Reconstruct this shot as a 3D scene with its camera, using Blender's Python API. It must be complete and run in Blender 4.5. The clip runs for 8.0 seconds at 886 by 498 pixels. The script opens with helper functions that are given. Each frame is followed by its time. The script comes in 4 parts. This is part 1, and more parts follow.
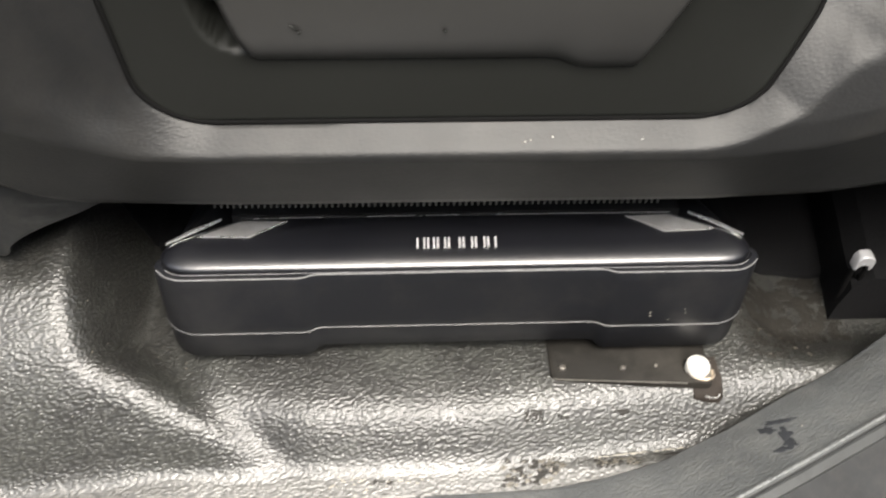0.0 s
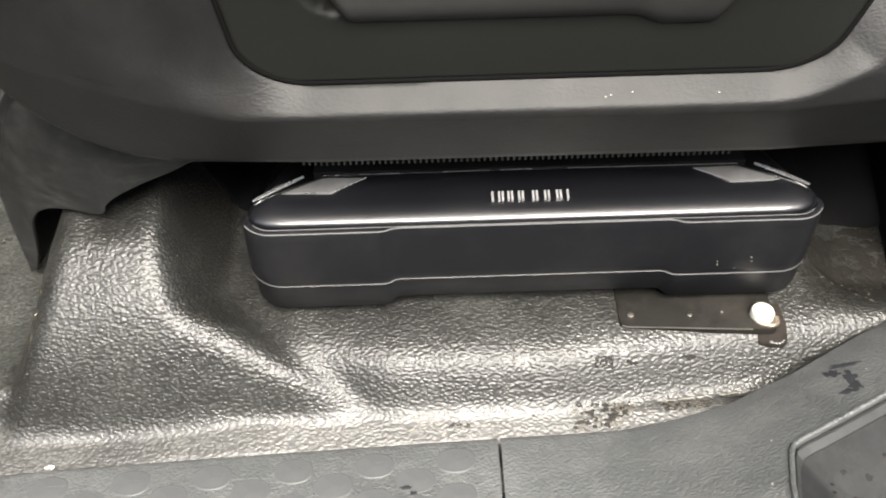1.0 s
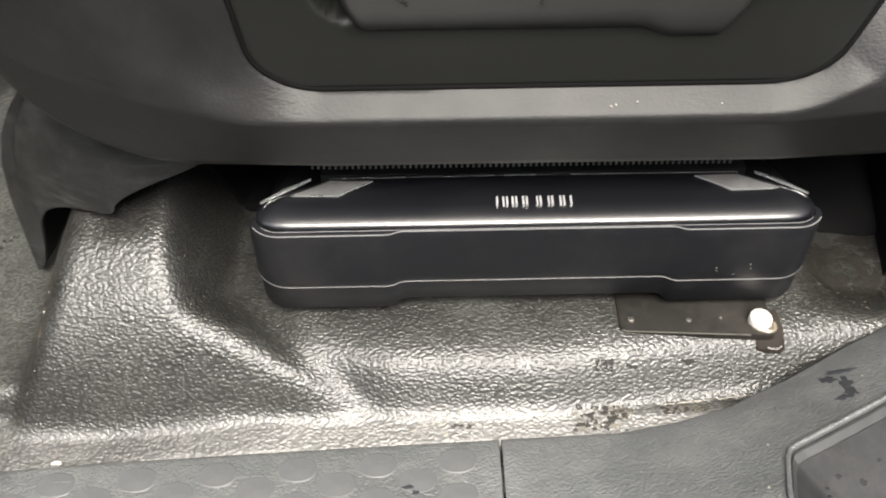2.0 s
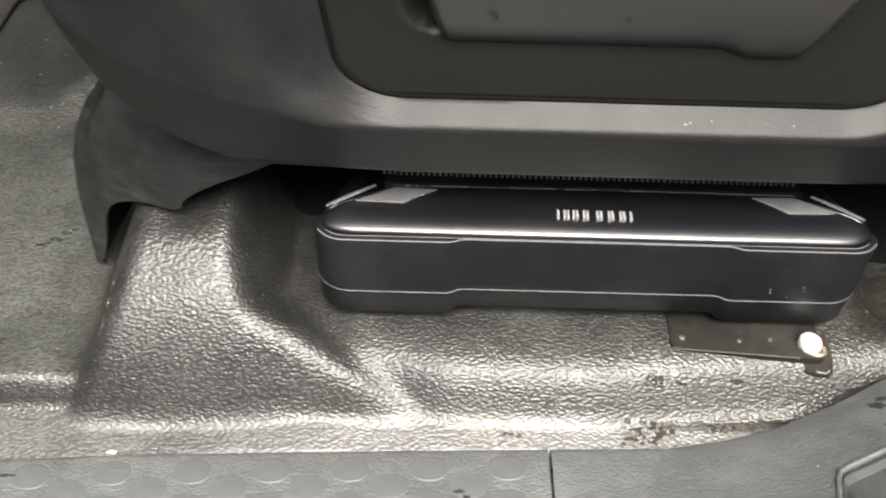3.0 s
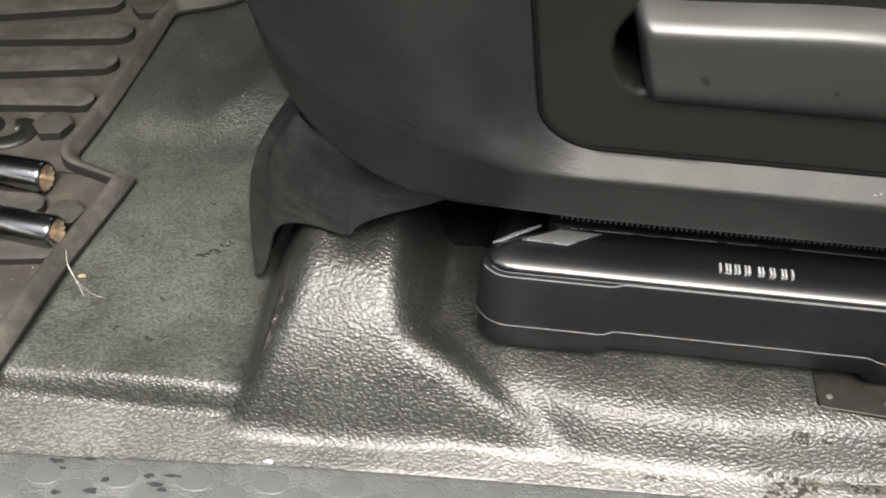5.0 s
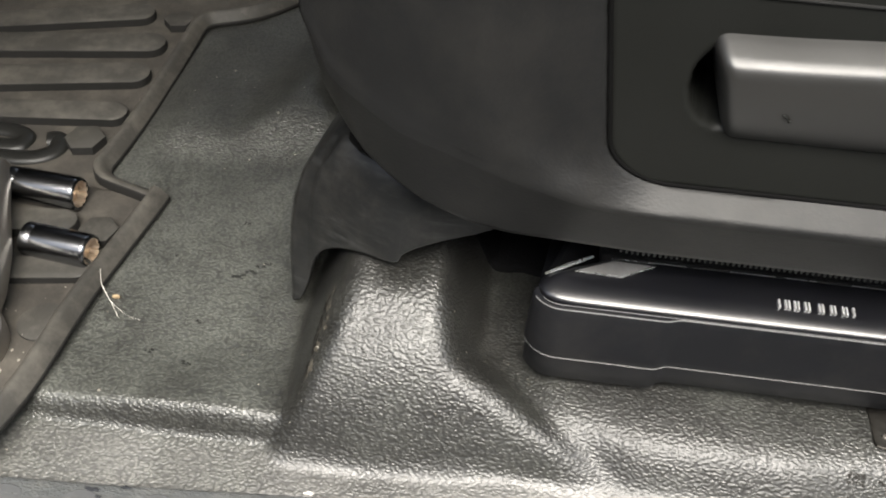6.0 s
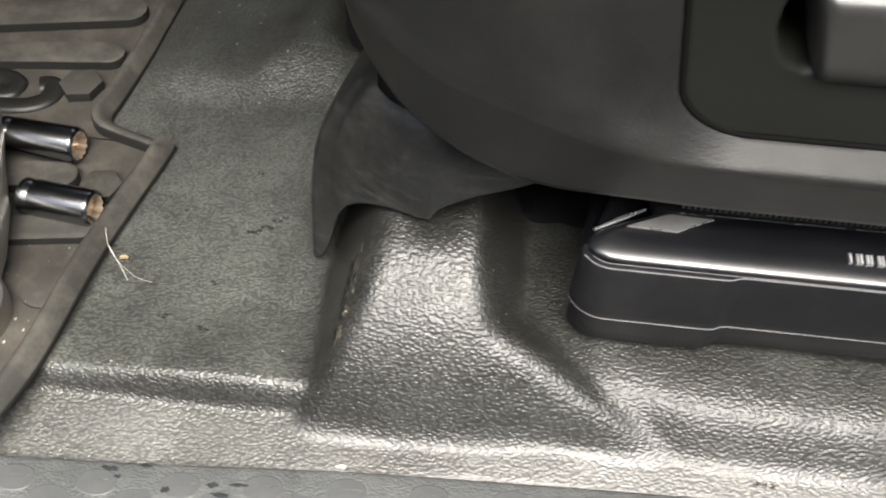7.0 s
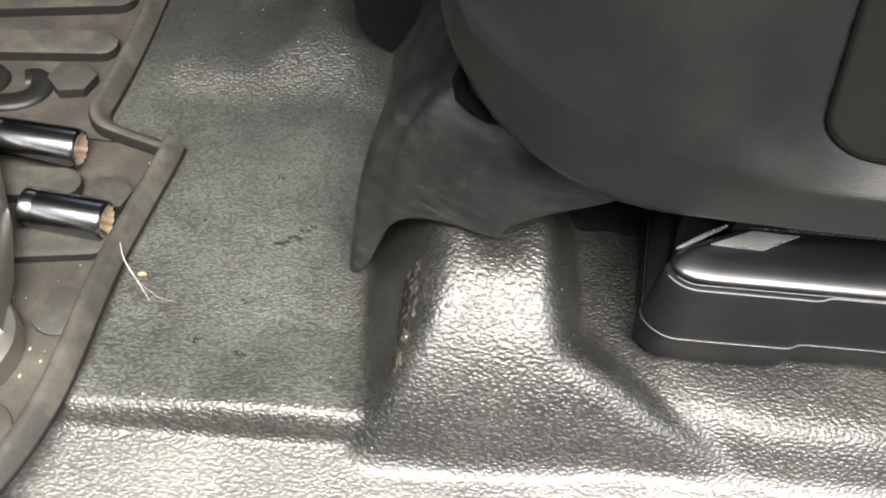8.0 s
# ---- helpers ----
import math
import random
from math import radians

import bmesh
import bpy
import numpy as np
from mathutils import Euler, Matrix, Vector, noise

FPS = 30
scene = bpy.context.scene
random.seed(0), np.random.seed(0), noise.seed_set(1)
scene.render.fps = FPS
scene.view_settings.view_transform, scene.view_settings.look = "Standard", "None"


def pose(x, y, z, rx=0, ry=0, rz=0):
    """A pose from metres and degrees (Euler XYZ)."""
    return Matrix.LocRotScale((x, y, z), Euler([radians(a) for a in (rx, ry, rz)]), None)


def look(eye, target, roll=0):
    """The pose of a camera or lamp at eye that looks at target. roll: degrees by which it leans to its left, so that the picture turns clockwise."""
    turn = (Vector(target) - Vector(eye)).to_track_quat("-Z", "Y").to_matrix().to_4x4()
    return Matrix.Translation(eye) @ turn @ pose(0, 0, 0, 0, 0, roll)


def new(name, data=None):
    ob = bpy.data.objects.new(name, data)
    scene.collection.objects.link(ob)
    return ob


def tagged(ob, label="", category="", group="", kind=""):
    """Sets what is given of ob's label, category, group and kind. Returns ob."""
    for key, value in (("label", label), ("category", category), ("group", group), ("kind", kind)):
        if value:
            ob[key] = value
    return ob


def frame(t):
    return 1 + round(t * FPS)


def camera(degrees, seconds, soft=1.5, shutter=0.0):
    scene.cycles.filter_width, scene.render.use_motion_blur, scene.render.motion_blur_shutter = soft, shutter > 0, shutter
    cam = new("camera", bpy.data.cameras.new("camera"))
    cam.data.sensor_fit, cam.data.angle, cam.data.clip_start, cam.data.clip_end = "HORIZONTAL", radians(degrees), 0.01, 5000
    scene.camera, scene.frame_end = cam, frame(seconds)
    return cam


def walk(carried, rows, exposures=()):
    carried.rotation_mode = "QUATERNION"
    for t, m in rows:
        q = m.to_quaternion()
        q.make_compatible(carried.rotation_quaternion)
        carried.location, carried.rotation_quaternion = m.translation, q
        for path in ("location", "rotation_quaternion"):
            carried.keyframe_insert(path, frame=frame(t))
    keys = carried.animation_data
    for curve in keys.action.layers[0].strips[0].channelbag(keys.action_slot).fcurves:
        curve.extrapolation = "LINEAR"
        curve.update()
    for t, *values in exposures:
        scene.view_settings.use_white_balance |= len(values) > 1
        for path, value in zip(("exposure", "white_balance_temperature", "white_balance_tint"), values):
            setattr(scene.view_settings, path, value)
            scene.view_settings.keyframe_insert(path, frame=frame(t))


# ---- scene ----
cam = camera(51.3, 8.0, soft=2.0, shutter=0.5)
PATH = [
    (0, (-0.0061, 0.0192, 0.3844), (0.0817, 1.4230, -1.0376), 1.52),
    (0.1, (-0.0088, 0.0188, 0.3853), (0.0725, 1.4092, -1.0498), 1.17),
    (0.5, (-0.0184, 0.0152, 0.3893), (0.0360, 1.3678, -1.0829), -0.05),
    (1, (-0.0272, 0.0063, 0.3951), (-0.0091, 1.3467, -1.0891), -1.22),
    (2.5, (-0.0384, 0.0003, 0.4020), (-0.0102, 1.3404, -1.0823), 0.78),
    (3, (-0.0568, -0.0065, 0.4034), (-0.0475, 1.3653, -1.0519), 1.83),
    (3.5, (-0.0760, -0.0057, 0.4116), (-0.0968, 1.3649, -1.0448), 2.39),
    (4, (-0.0884, -0.0100, 0.4157), (-0.1562, 1.3698, -1.0305), 2.02),
    (4.5, (-0.0989, -0.0136, 0.4218), (-0.2004, 1.3679, -1.0208), 1.81),
    (6, (-0.1364, 0.0016, 0.4203), (-0.2562, 1.3969, -1.0076), 3.19),
    (6.5, (-0.1471, 0.0148, 0.4106), (-0.2559, 1.3773, -1.0495), 3.43),
    (7, (-0.1591, 0.0363, 0.4013), (-0.2553, 1.3144, -1.1340), 2.56),
    (7.5, (-0.1959, 0.0548, 0.3944), (-0.2006, 1.3089, -1.1635), 5.49),
    (7.9, (-0.2226, 0.0666, 0.3902), (-0.1534, 1.3041, -1.1796), 7.82),
    (8, (-0.2289, 0.0692, 0.3893), (-0.1411, 1.3028, -1.1826), 8.40),
]
EXPOSURE = 1.33
STOPS = [(0.0, 0.05), (1.0, 0.05), (2.5, 0.01), (3.0, 0.08), (3.5, 0.01), (4.5, 0.05), (6.0, -0.28), (6.5, -0.27), (7.0, -0.13), (7.5, 0.09), (8.0, 0.33)]
walk(cam, [(t, look(eye, target, roll)) for t, eye, target, roll in PATH], [(t, EXPOSURE + stops, 6770 if t < 5 else 6700, 9 if t < 5 else 8) for t, stops in STOPS])


# ---- world, sun and exposure ----
world = bpy.data.worlds.new("sky")
scene.world = world
world.use_nodes = True
wn, wl = world.node_tree.nodes, world.node_tree.links
sky = wn.new("ShaderNodeTexSky")
sky.sky_type, sky.sun_disc = "NISHITA", False
SUN_UP, SUN_SIDE = 66.0, 15.0  # height, and turn from straight behind the door towards the rear of the car
sky.sun_elevation, sky.sun_rotation = radians(SUN_UP), radians(180 - SUN_SIDE)
haze = wn.new("ShaderNodeHueSaturation")  # a thin white overcast
haze.inputs["Saturation"].default_value = 0.45
wl.new(sky.outputs[0], haze.inputs["Color"])
wl.new(haze.outputs[0], wn["Background"].inputs[0])
wn["Background"].inputs[1].default_value = 0.17
sun = new("sun", bpy.data.lights.new("sun", "SUN"))
sun.data.energy, sun.data.angle, sun.data.color = 5.2, radians(44), (1.0, 0.95, 0.89)
reach = 1 / math.tan(radians(SUN_UP))
sun.matrix_world = look((reach * math.sin(radians(SUN_SIDE)), -reach * math.cos(radians(SUN_SIDE)), 1.0), (0, 0, 0))


# ---- materials ----
def mat(name, colour, rough=0.5, metal=0.0, spec=0.5, grain=0, grain_depth=0.0, grain_mm=0.0, vary=0.25, blot=8.0, dust=0.0,
        dust_colour=(0.25, 0.23, 0.2), coat=0.0, rough_vary=0.06, cells=False, pores=0.0, trodden=0.0, scuffs=0.0):
    """A surface with colour that varies at two scales, dust, and fine relief. grain: features per metre."""
    m = bpy.data.materials.new(name)
    m.use_nodes = True
    n, l = m.node_tree.nodes, m.node_tree.links
    b = n["Principled BSDF"]
    co = n.new("ShaderNodeTexCoord")

    def noise_of(scale, detail=4.0, roughness=0.6):
        t = n.new("ShaderNodeTexNoise")
        t.inputs["Scale"].default_value, t.inputs["Detail"].default_value, t.inputs["Roughness"].default_value = scale, detail, roughness
        l.new(co.outputs["Object"], t.inputs["Vector"])
        return t.outputs["Fac"]

    def ramp(src, a, b_, lo, hi):
        r = n.new("ShaderNodeMapRange")
        l.new(src, r.inputs[0])
        for k, v in zip((1, 2, 3, 4), (a, b_, lo, hi)):
            r.inputs[k].default_value = v
        return r.outputs[0]

    def mix(fac, a, b_, how="MIX"):
        x = n.new("ShaderNodeMix")
        x.data_type, x.blend_type = "RGBA", how
        if isinstance(fac, float):
            x.inputs[0].default_value = fac
        else:
            l.new(fac, x.inputs[0])
        for k, v in ((6, a), (7, b_)):
            if isinstance(v, tuple):
                x.inputs[k].default_value = (*v, 1)
            else:
                l.new(v, x.inputs[k])
        return x.outputs[2]

    dark = tuple(c * (1 - vary) for c in colour)
    light = tuple(c * (1 + vary) for c in colour)
    pore_shade = (0.2, 0.2, 0.22)
    col = mix(ramp(noise_of(blot), 0.3, 0.7, 0, 1), dark, light)
    col = mix(ramp(noise_of(blot * 40, 2), 0.3, 0.75, 0, 0.5), col, light)
    if dust:
        col = mix(ramp(noise_of(blot * 2.3, 8, 0.75), 0.45, 0.75, 0, dust), col, dust_colour)
    if scuffs:  # pale rub marks that run lengthwise
        stretch = n.new("ShaderNodeVectorMath")
        stretch.operation = "MULTIPLY"
        l.new(co.outputs["Object"], stretch.inputs[0])
        stretch.inputs[1].default_value = (22, 90, 210)
        rub = n.new("ShaderNodeTexNoise")
        rub.inputs["Scale"].default_value, rub.inputs["Detail"].default_value, rub.inputs["Roughness"].default_value = 1.0, 5.0, 0.65
        l.new(stretch.outputs[0], rub.inputs["Vector"])
        where = n.new("ShaderNodeMath")
        where.operation = "MULTIPLY"
        l.new(ramp(rub.outputs["Fac"], 0.48, 0.72, 0, scuffs), where.inputs[0])
        l.new(ramp(noise_of(26, 3), 0.42, 0.62, 0, 1), where.inputs[1])
        col = mix(where.outputs[0], col, (0.13, 0.13, 0.128))
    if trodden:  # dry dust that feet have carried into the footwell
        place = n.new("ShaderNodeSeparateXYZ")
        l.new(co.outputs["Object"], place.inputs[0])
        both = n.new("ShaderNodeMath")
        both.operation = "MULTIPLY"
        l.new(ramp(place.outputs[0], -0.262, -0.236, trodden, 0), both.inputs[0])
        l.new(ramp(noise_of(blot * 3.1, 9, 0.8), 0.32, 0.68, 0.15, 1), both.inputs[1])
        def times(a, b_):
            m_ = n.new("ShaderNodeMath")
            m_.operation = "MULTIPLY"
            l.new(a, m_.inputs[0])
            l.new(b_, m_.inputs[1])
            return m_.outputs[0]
        level = n.new("ShaderNodeSeparateXYZ")  # dust kept off slopes and far floor, painting them dark as in shade
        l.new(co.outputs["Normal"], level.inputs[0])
        slope_shade = ramp(level.outputs[2], 0.62, 0.90, 0.1, 1)
        most = times(times(both.outputs[0], slope_shade), ramp(place.outputs[1], 0.43, 0.52, 1, 0.3))
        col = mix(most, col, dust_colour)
        strip = times(times(ramp(place.outputs[1], 0.250, 0.258, 0.62, 0), slope_shade), ramp(noise_of(blot * 3.7, 6, 0.7), 0.30, 0.60, 0.3, 1))
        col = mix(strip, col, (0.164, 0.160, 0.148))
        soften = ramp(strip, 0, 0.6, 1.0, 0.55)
    l.new(col, b.inputs["Base Color"])
    b.inputs["Metallic"].default_value, b.inputs["Specular IOR Level"].default_value = metal, spec
    b.inputs["Coat Weight"].default_value, b.inputs["Coat Roughness"].default_value = coat, 0.08
    l.new(ramp(noise_of(blot * 3, 6), 0.3, 0.7, rough - rough_vary, rough + rough_vary), b.inputs["Roughness"])
    if grain:
        if not trodden:
            soften = None
        if cells:
            warp = n.new("ShaderNodeTexNoise")
            warp.inputs["Scale"].default_value = grain * 0.45
            l.new(co.outputs["Object"], warp.inputs["Vector"])
            add = n.new("ShaderNodeVectorMath")
            add.operation = "MULTIPLY_ADD"
            l.new(warp.outputs["Color"], add.inputs[0])
            add.inputs[1].default_value = (1.3 / grain,) * 3
            squash = n.new("ShaderNodeVectorMath")
            squash.operation = "MULTIPLY"
            l.new(co.outputs["Object"], squash.inputs[0])
            squash.inputs[1].default_value = (0.72, 1.12, 1.05)
            l.new(squash.outputs[0], add.inputs[2])
            v = n.new("ShaderNodeTexVoronoi")
            v.feature = "SMOOTH_F1"
            v.inputs["Scale"].default_value, v.inputs["Smoothness"].default_value = grain, 0.6
            l.new(add.outputs[0], v.inputs["Vector"])
            h = ramp(v.outputs["Distance"], 0.0, 0.75, 1, 0)
            # shade of the grain valleys multiplied into the base colour
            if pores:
                l.new(mix(ramp(v.outputs["Distance"], 0.14, 0.66, 0, pores), col, pore_shade, "MULTIPLY"), b.inputs["Base Color"])
        else:
            h = noise_of(grain, 3, 0.6)
        bump = n.new("ShaderNodeBump")
        bump.inputs["Strength"].default_value, bump.inputs["Distance"].default_value = grain_depth, grain_mm / 1000
        if soften:
            l.new(soften, bump.inputs["Strength"])
        l.new(h, bump.inputs["Height"])
        l.new(bump.outputs[0], b.inputs["Normal"])
    return m


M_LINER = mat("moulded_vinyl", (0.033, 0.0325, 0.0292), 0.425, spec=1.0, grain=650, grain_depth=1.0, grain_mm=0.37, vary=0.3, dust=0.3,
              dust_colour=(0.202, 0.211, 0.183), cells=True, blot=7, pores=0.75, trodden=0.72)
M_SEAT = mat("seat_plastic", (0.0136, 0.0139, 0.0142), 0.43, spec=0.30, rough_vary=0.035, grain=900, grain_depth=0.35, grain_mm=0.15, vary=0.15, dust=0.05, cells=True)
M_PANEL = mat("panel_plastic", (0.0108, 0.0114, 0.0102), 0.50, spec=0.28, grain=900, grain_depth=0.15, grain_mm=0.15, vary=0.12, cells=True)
M_LEVER = mat("lever_plastic", (0.0265, 0.0260, 0.0252), 0.40, spec=0.95, grain=900, grain_depth=0.2, grain_mm=0.2, vary=0.15)
M_TOOTH = mat("grille_edge", (0.015, 0.0155, 0.0165), 0.45)
M_GAP = mat("dark_gap", (0.004, 0.004, 0.004), 0.8, spec=0.1)
M_FLAP = mat("cover_plastic", (0.0138, 0.0145, 0.0148), 0.40, spec=0.45, grain=700, grain_depth=0.25, grain_mm=0.3, vary=0.25, dust=0.10, blot=30, scuffs=0.40)
M_SILL = mat("sill_plastic", (0.088, 0.093, 0.094), 0.45, grain=700, grain_depth=0.8, grain_mm=0.45, vary=0.25, dust=0.5, blot=22,
             dust_colour=(0.2, 0.2, 0.19), cells=True)
M_DISH = mat("smooth_sill_dish", (0.090, 0.093, 0.096), 0.42, vary=0.15, dust=0.3, dust_colour=(0.2, 0.2, 0.19))
M_STEP = mat("step_plastic", (0.019, 0.020, 0.021), 0.6, spec=0.2, grain=300, grain_depth=0.3, grain_mm=0.3, vary=0.35, blot=40, dust=0.05)
M_SUB = mat("speaker_plastic", (0.0070, 0.0075, 0.0096), 0.47, spec=0.33, grain=1500, grain_depth=0.15, grain_mm=0.1, vary=0.15, dust=0.06)
M_GLOSS = mat("gloss_black", (0.0065, 0.0068, 0.009), 0.33, spec=0.9, vary=0.1, rough_vary=0.03, coat=0.45)
M_SILVER = mat("silver_facet", (0.62, 0.61, 0.60), 0.34, metal=0.70, vary=0.25, blot=60)
M_EDGE = mat("bright_edge", (0.78, 0.78, 0.77), 0.28, metal=0.85)
M_LOGO = mat("silver_print", (0.75, 0.75, 0.75), 0.35, metal=0.3)
M_STEEL = mat("painted_steel", (0.0115, 0.0105, 0.009), 0.62, spec=0.12, grain=300, grain_depth=0.5, grain_mm=0.5, dust=0.12, vary=0.3)
M_RUST = mat("rusty_steel", (0.019, 0.015, 0.012), 0.7, spec=0.2, vary=0.5, blot=120, grain=500, grain_depth=0.5, grain_mm=0.5)
M_BOLT = mat("zinc_bolt", (0.88, 0.86, 0.8), 0.4, metal=0.35, vary=0.08)
M_CLIP = mat("zinc_clip", (0.42, 0.42, 0.43), 0.45, metal=0.3, vary=0.2, blot=150)
M_CHROME = mat("chrome", (0.21, 0.213, 0.22), 0.24, metal=1.0, vary=0.05, rough_vary=0.03)
M_BRASS = mat("socket_bore", (0.62, 0.52, 0.41), 0.35, metal=0.8, vary=0.3, blot=60)
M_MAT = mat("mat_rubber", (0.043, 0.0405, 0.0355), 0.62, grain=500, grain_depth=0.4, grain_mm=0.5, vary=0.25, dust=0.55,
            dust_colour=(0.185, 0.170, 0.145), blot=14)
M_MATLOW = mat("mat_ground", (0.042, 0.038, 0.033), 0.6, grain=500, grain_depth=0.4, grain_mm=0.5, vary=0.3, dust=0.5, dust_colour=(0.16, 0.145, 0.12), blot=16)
# darker rubber for the upright faces of the mat
M_MATSIDE = mat("mat_side", (0.016, 0.0155, 0.0145), 0.7, spec=0.3, vary=0.3, grain=500, grain_depth=0.3, grain_mm=0.4)
M_WET = mat("wet_rubber", (0.012, 0.012, 0.011), 0.42, spec=0.4, vary=0.2)
M_HANDLE = mat("worn_steel", (0.34, 0.32, 0.29), 0.45, metal=0.95, vary=0.2, blot=20)
M_MARK = mat("water_film", (0.034, 0.036, 0.040), 0.12, vary=0.3, blot=60)
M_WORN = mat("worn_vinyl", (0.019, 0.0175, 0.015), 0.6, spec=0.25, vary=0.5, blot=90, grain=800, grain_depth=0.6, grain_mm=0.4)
M_TAN = mat("worn_tan", (0.095, 0.085, 0.068), 0.45, vary=0.5, blot=120)
M_SMEAR = mat("dark_smear", (0.016, 0.017, 0.015), 0.55, vary=0.4, blot=120)
M_DROP = mat("dried_drop", (0.011, 0.011, 0.012), 0.6, spec=0.2, vary=0.3, blot=200)
M_RIM = mat("step_rim_plastic", (0.040, 0.042, 0.042), 0.5, spec=0.3, vary=0.3, blot=60, grain=700, grain_depth=0.5, grain_mm=0.3)
# lighter grey that paints the seam's edge highlight
M_SEAMGLINT = mat("seam_glint", (0.060, 0.060, 0.061), 0.38)
M_LIPGLINT = mat("lip_edge", (0.19, 0.188, 0.19), 0.30, spec=0.8)
M_FIBRE = mat("pale_fibre", (0.75, 0.72, 0.66), 0.6)
M_CRUMB = mat("crumbs", (0.34, 0.315, 0.27), 0.6, vary=0.5, blot=60)
M_HUSK = mat("seed_husk", (0.4, 0.3, 0.18), 0.7, vary=0.4, blot=60)
# matte black, for the painted shade under the seat and for the rail
M_SHADE_RAIL = mat("carpet", (0.008, 0.008, 0.0085), 0.95, spec=0.1, grain=900, grain_depth=0.8, grain_mm=1.5)
M_BLACK = mat("soot_black", (0.01, 0.01, 0.01), 0.7)
M_TRIM = mat("headlining", (0.22, 0.22, 0.21), 0.9)
M_GROUND = mat("outdoor_ground", (0.065, 0.062, 0.057), 0.85, grain=60, grain_depth=0.5, grain_mm=6, blot=1.2)
M_WALL = mat("sky_block", (0.06, 0.057, 0.052), 0.9, grain=80, grain_depth=0.4, grain_mm=3, blot=1.5)


# ---- mesh helpers ----
def part(name, bm, material, parent=None, label="", smooth=True, angle=40, side=None):
    """One mesh object out of a bmesh, under its thing; side: the material of its upright faces."""
    me = bpy.data.meshes.new(name)
    bmesh.ops.recalc_face_normals(bm, faces=bm.faces)
    if smooth:
        for e in bm.edges:
            e.smooth = len(e.link_faces) != 2 or e.calc_face_angle(0) < radians(angle)
        for f in bm.faces:
            f.smooth = True
    bm.to_mesh(me)
    bm.free()
    me.materials.append(material)
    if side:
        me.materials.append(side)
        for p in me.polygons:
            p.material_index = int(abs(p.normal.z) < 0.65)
    ob = new(name, me)
    ob.parent = parent
    if label:
        ob["label"] = label
    return ob


def thing(name, label, category, group="", kind="", at=(0, 0, 0)):
    ob = new(name)
    ob.empty_display_size = 0.02
    ob.location = at
    return tagged(ob, label, category, group, kind)


def lerp(table, x):
    return float(np.interp(x, [p[0] for p in table], [p[1] for p in table]))


def sstep(a, b, x):
    t = min(1.0, max(0.0, (x - a) / (b - a)))
    return t * t * (3 - 2 * t)


def smax(a, b, k):
    h = max(k - abs(a - b), 0) / k
    return max(a, b) + h * h * k / 4


def smin(a, b, k):
    return -smax(-a, -b, k)


def sheet(rows, closed=False):
    """A bmesh skin over rows of points."""
    bm = bmesh.new()
    vs = [[bm.verts.new(p) for p in r] for r in rows]
    for a, b in zip(vs, vs[1:]):
        n = len(a)
        for i in range(n if closed else n - 1):
            j = (i + 1) % n
            bm.faces.new((a[i], a[j], b[j], b[i]))
    return bm


def loft(rings, caps=True):
    bm = sheet(rings, closed=True)
    if caps:
        bm.verts.ensure_lookup_table()
        n = len(rings[0])
        bm.faces.new([bm.verts[i] for i in range(n)])
        bm.faces.new([bm.verts[len(bm.verts) - n + i] for i in range(n)])
    return bm


def tube(points, r, sides=8, taper=None):
    """A round tube along points."""
    pts = [Vector(p) for p in points]
    rings = []
    for i, p in enumerate(pts):
        d = (pts[min(i + 1, len(pts) - 1)] - pts[max(i - 1, 0)]).normalized()
        a = d.cross(Vector((0, 0, 1)) if abs(d.z) < 0.9 else Vector((1, 0, 0))).normalized()
        b = d.cross(a)
        rr = r if taper is None else r * taper(i / (len(pts) - 1))
        rings.append([p + rr * (a * math.cos(k * math.tau / sides) + b * math.sin(k * math.tau / sides)) for k in range(sides)])
    return loft(rings)


def eased(points, n=6):
    """More points along a path, on a smooth curve through it."""
    p = [Vector(q) for q in points]
    p = [p[0] * 2 - p[1]] + p + [p[-1] * 2 - p[-2]]
    out = []
    for a, b, c, d in zip(p, p[1:], p[2:], p[3:]):
        for k in range(n):
            t = k / n
            out.append(0.5 * (2 * b + (c - a) * t + (2 * a - 5 * b + 4 * c - d) * t ** 2 + (3 * b - a - 3 * c + d) * t ** 3))
    return out + [p[-2]]


def prism(outline, z0, z1, bevel=0.001):
    """An upright prism over an outline in x and y, with a chamfered upper edge."""
    c = sum((Vector((*p, 0)) for p in outline), Vector()) / len(outline)

    def ring(z, inset):
        out = []
        for p in outline:
            d = Vector((*p, 0)) - c
            out.append(c + d * max(0.0, 1 - inset / max(d.length, 1e-6)) + Vector((0, 0, z)))
        return out
    return loft([ring(z0, 0), ring(z1 - bevel, 0), ring(z1 - bevel * 0.3, bevel * 0.3), ring(z1, bevel)])


def box(x0, x1, y0, y1, z0, z1, bevel=0.0):
    bm = bmesh.new()
    bmesh.ops.create_cube(bm, size=1, matrix=Matrix.LocRotScale(((x0 + x1) / 2, (y0 + y1) / 2, (z0 + z1) / 2), None, (x1 - x0, y1 - y0, z1 - z0)))
    if bevel:
        bmesh.ops.bevel(bm, geom=bm.edges[:], offset=bevel, segments=2, affect="EDGES", profile=0.7)
    return bm


def stadium(a, b, w, n=8):
    """A round-ended outline from a to b, w wide."""
    a, b = Vector(a), Vector(b)
    d = math.atan2(b.y - a.y, b.x - a.x)
    return [(*(b + Vector((math.cos(d + q), math.sin(d + q))) * w / 2),) for q in np.linspace(-math.pi / 2, math.pi / 2, n)] + \
           [(*(a + Vector((math.cos(d + q), math.sin(d + q))) * w / 2),) for q in np.linspace(math.pi / 2, 1.5 * math.pi, n)]


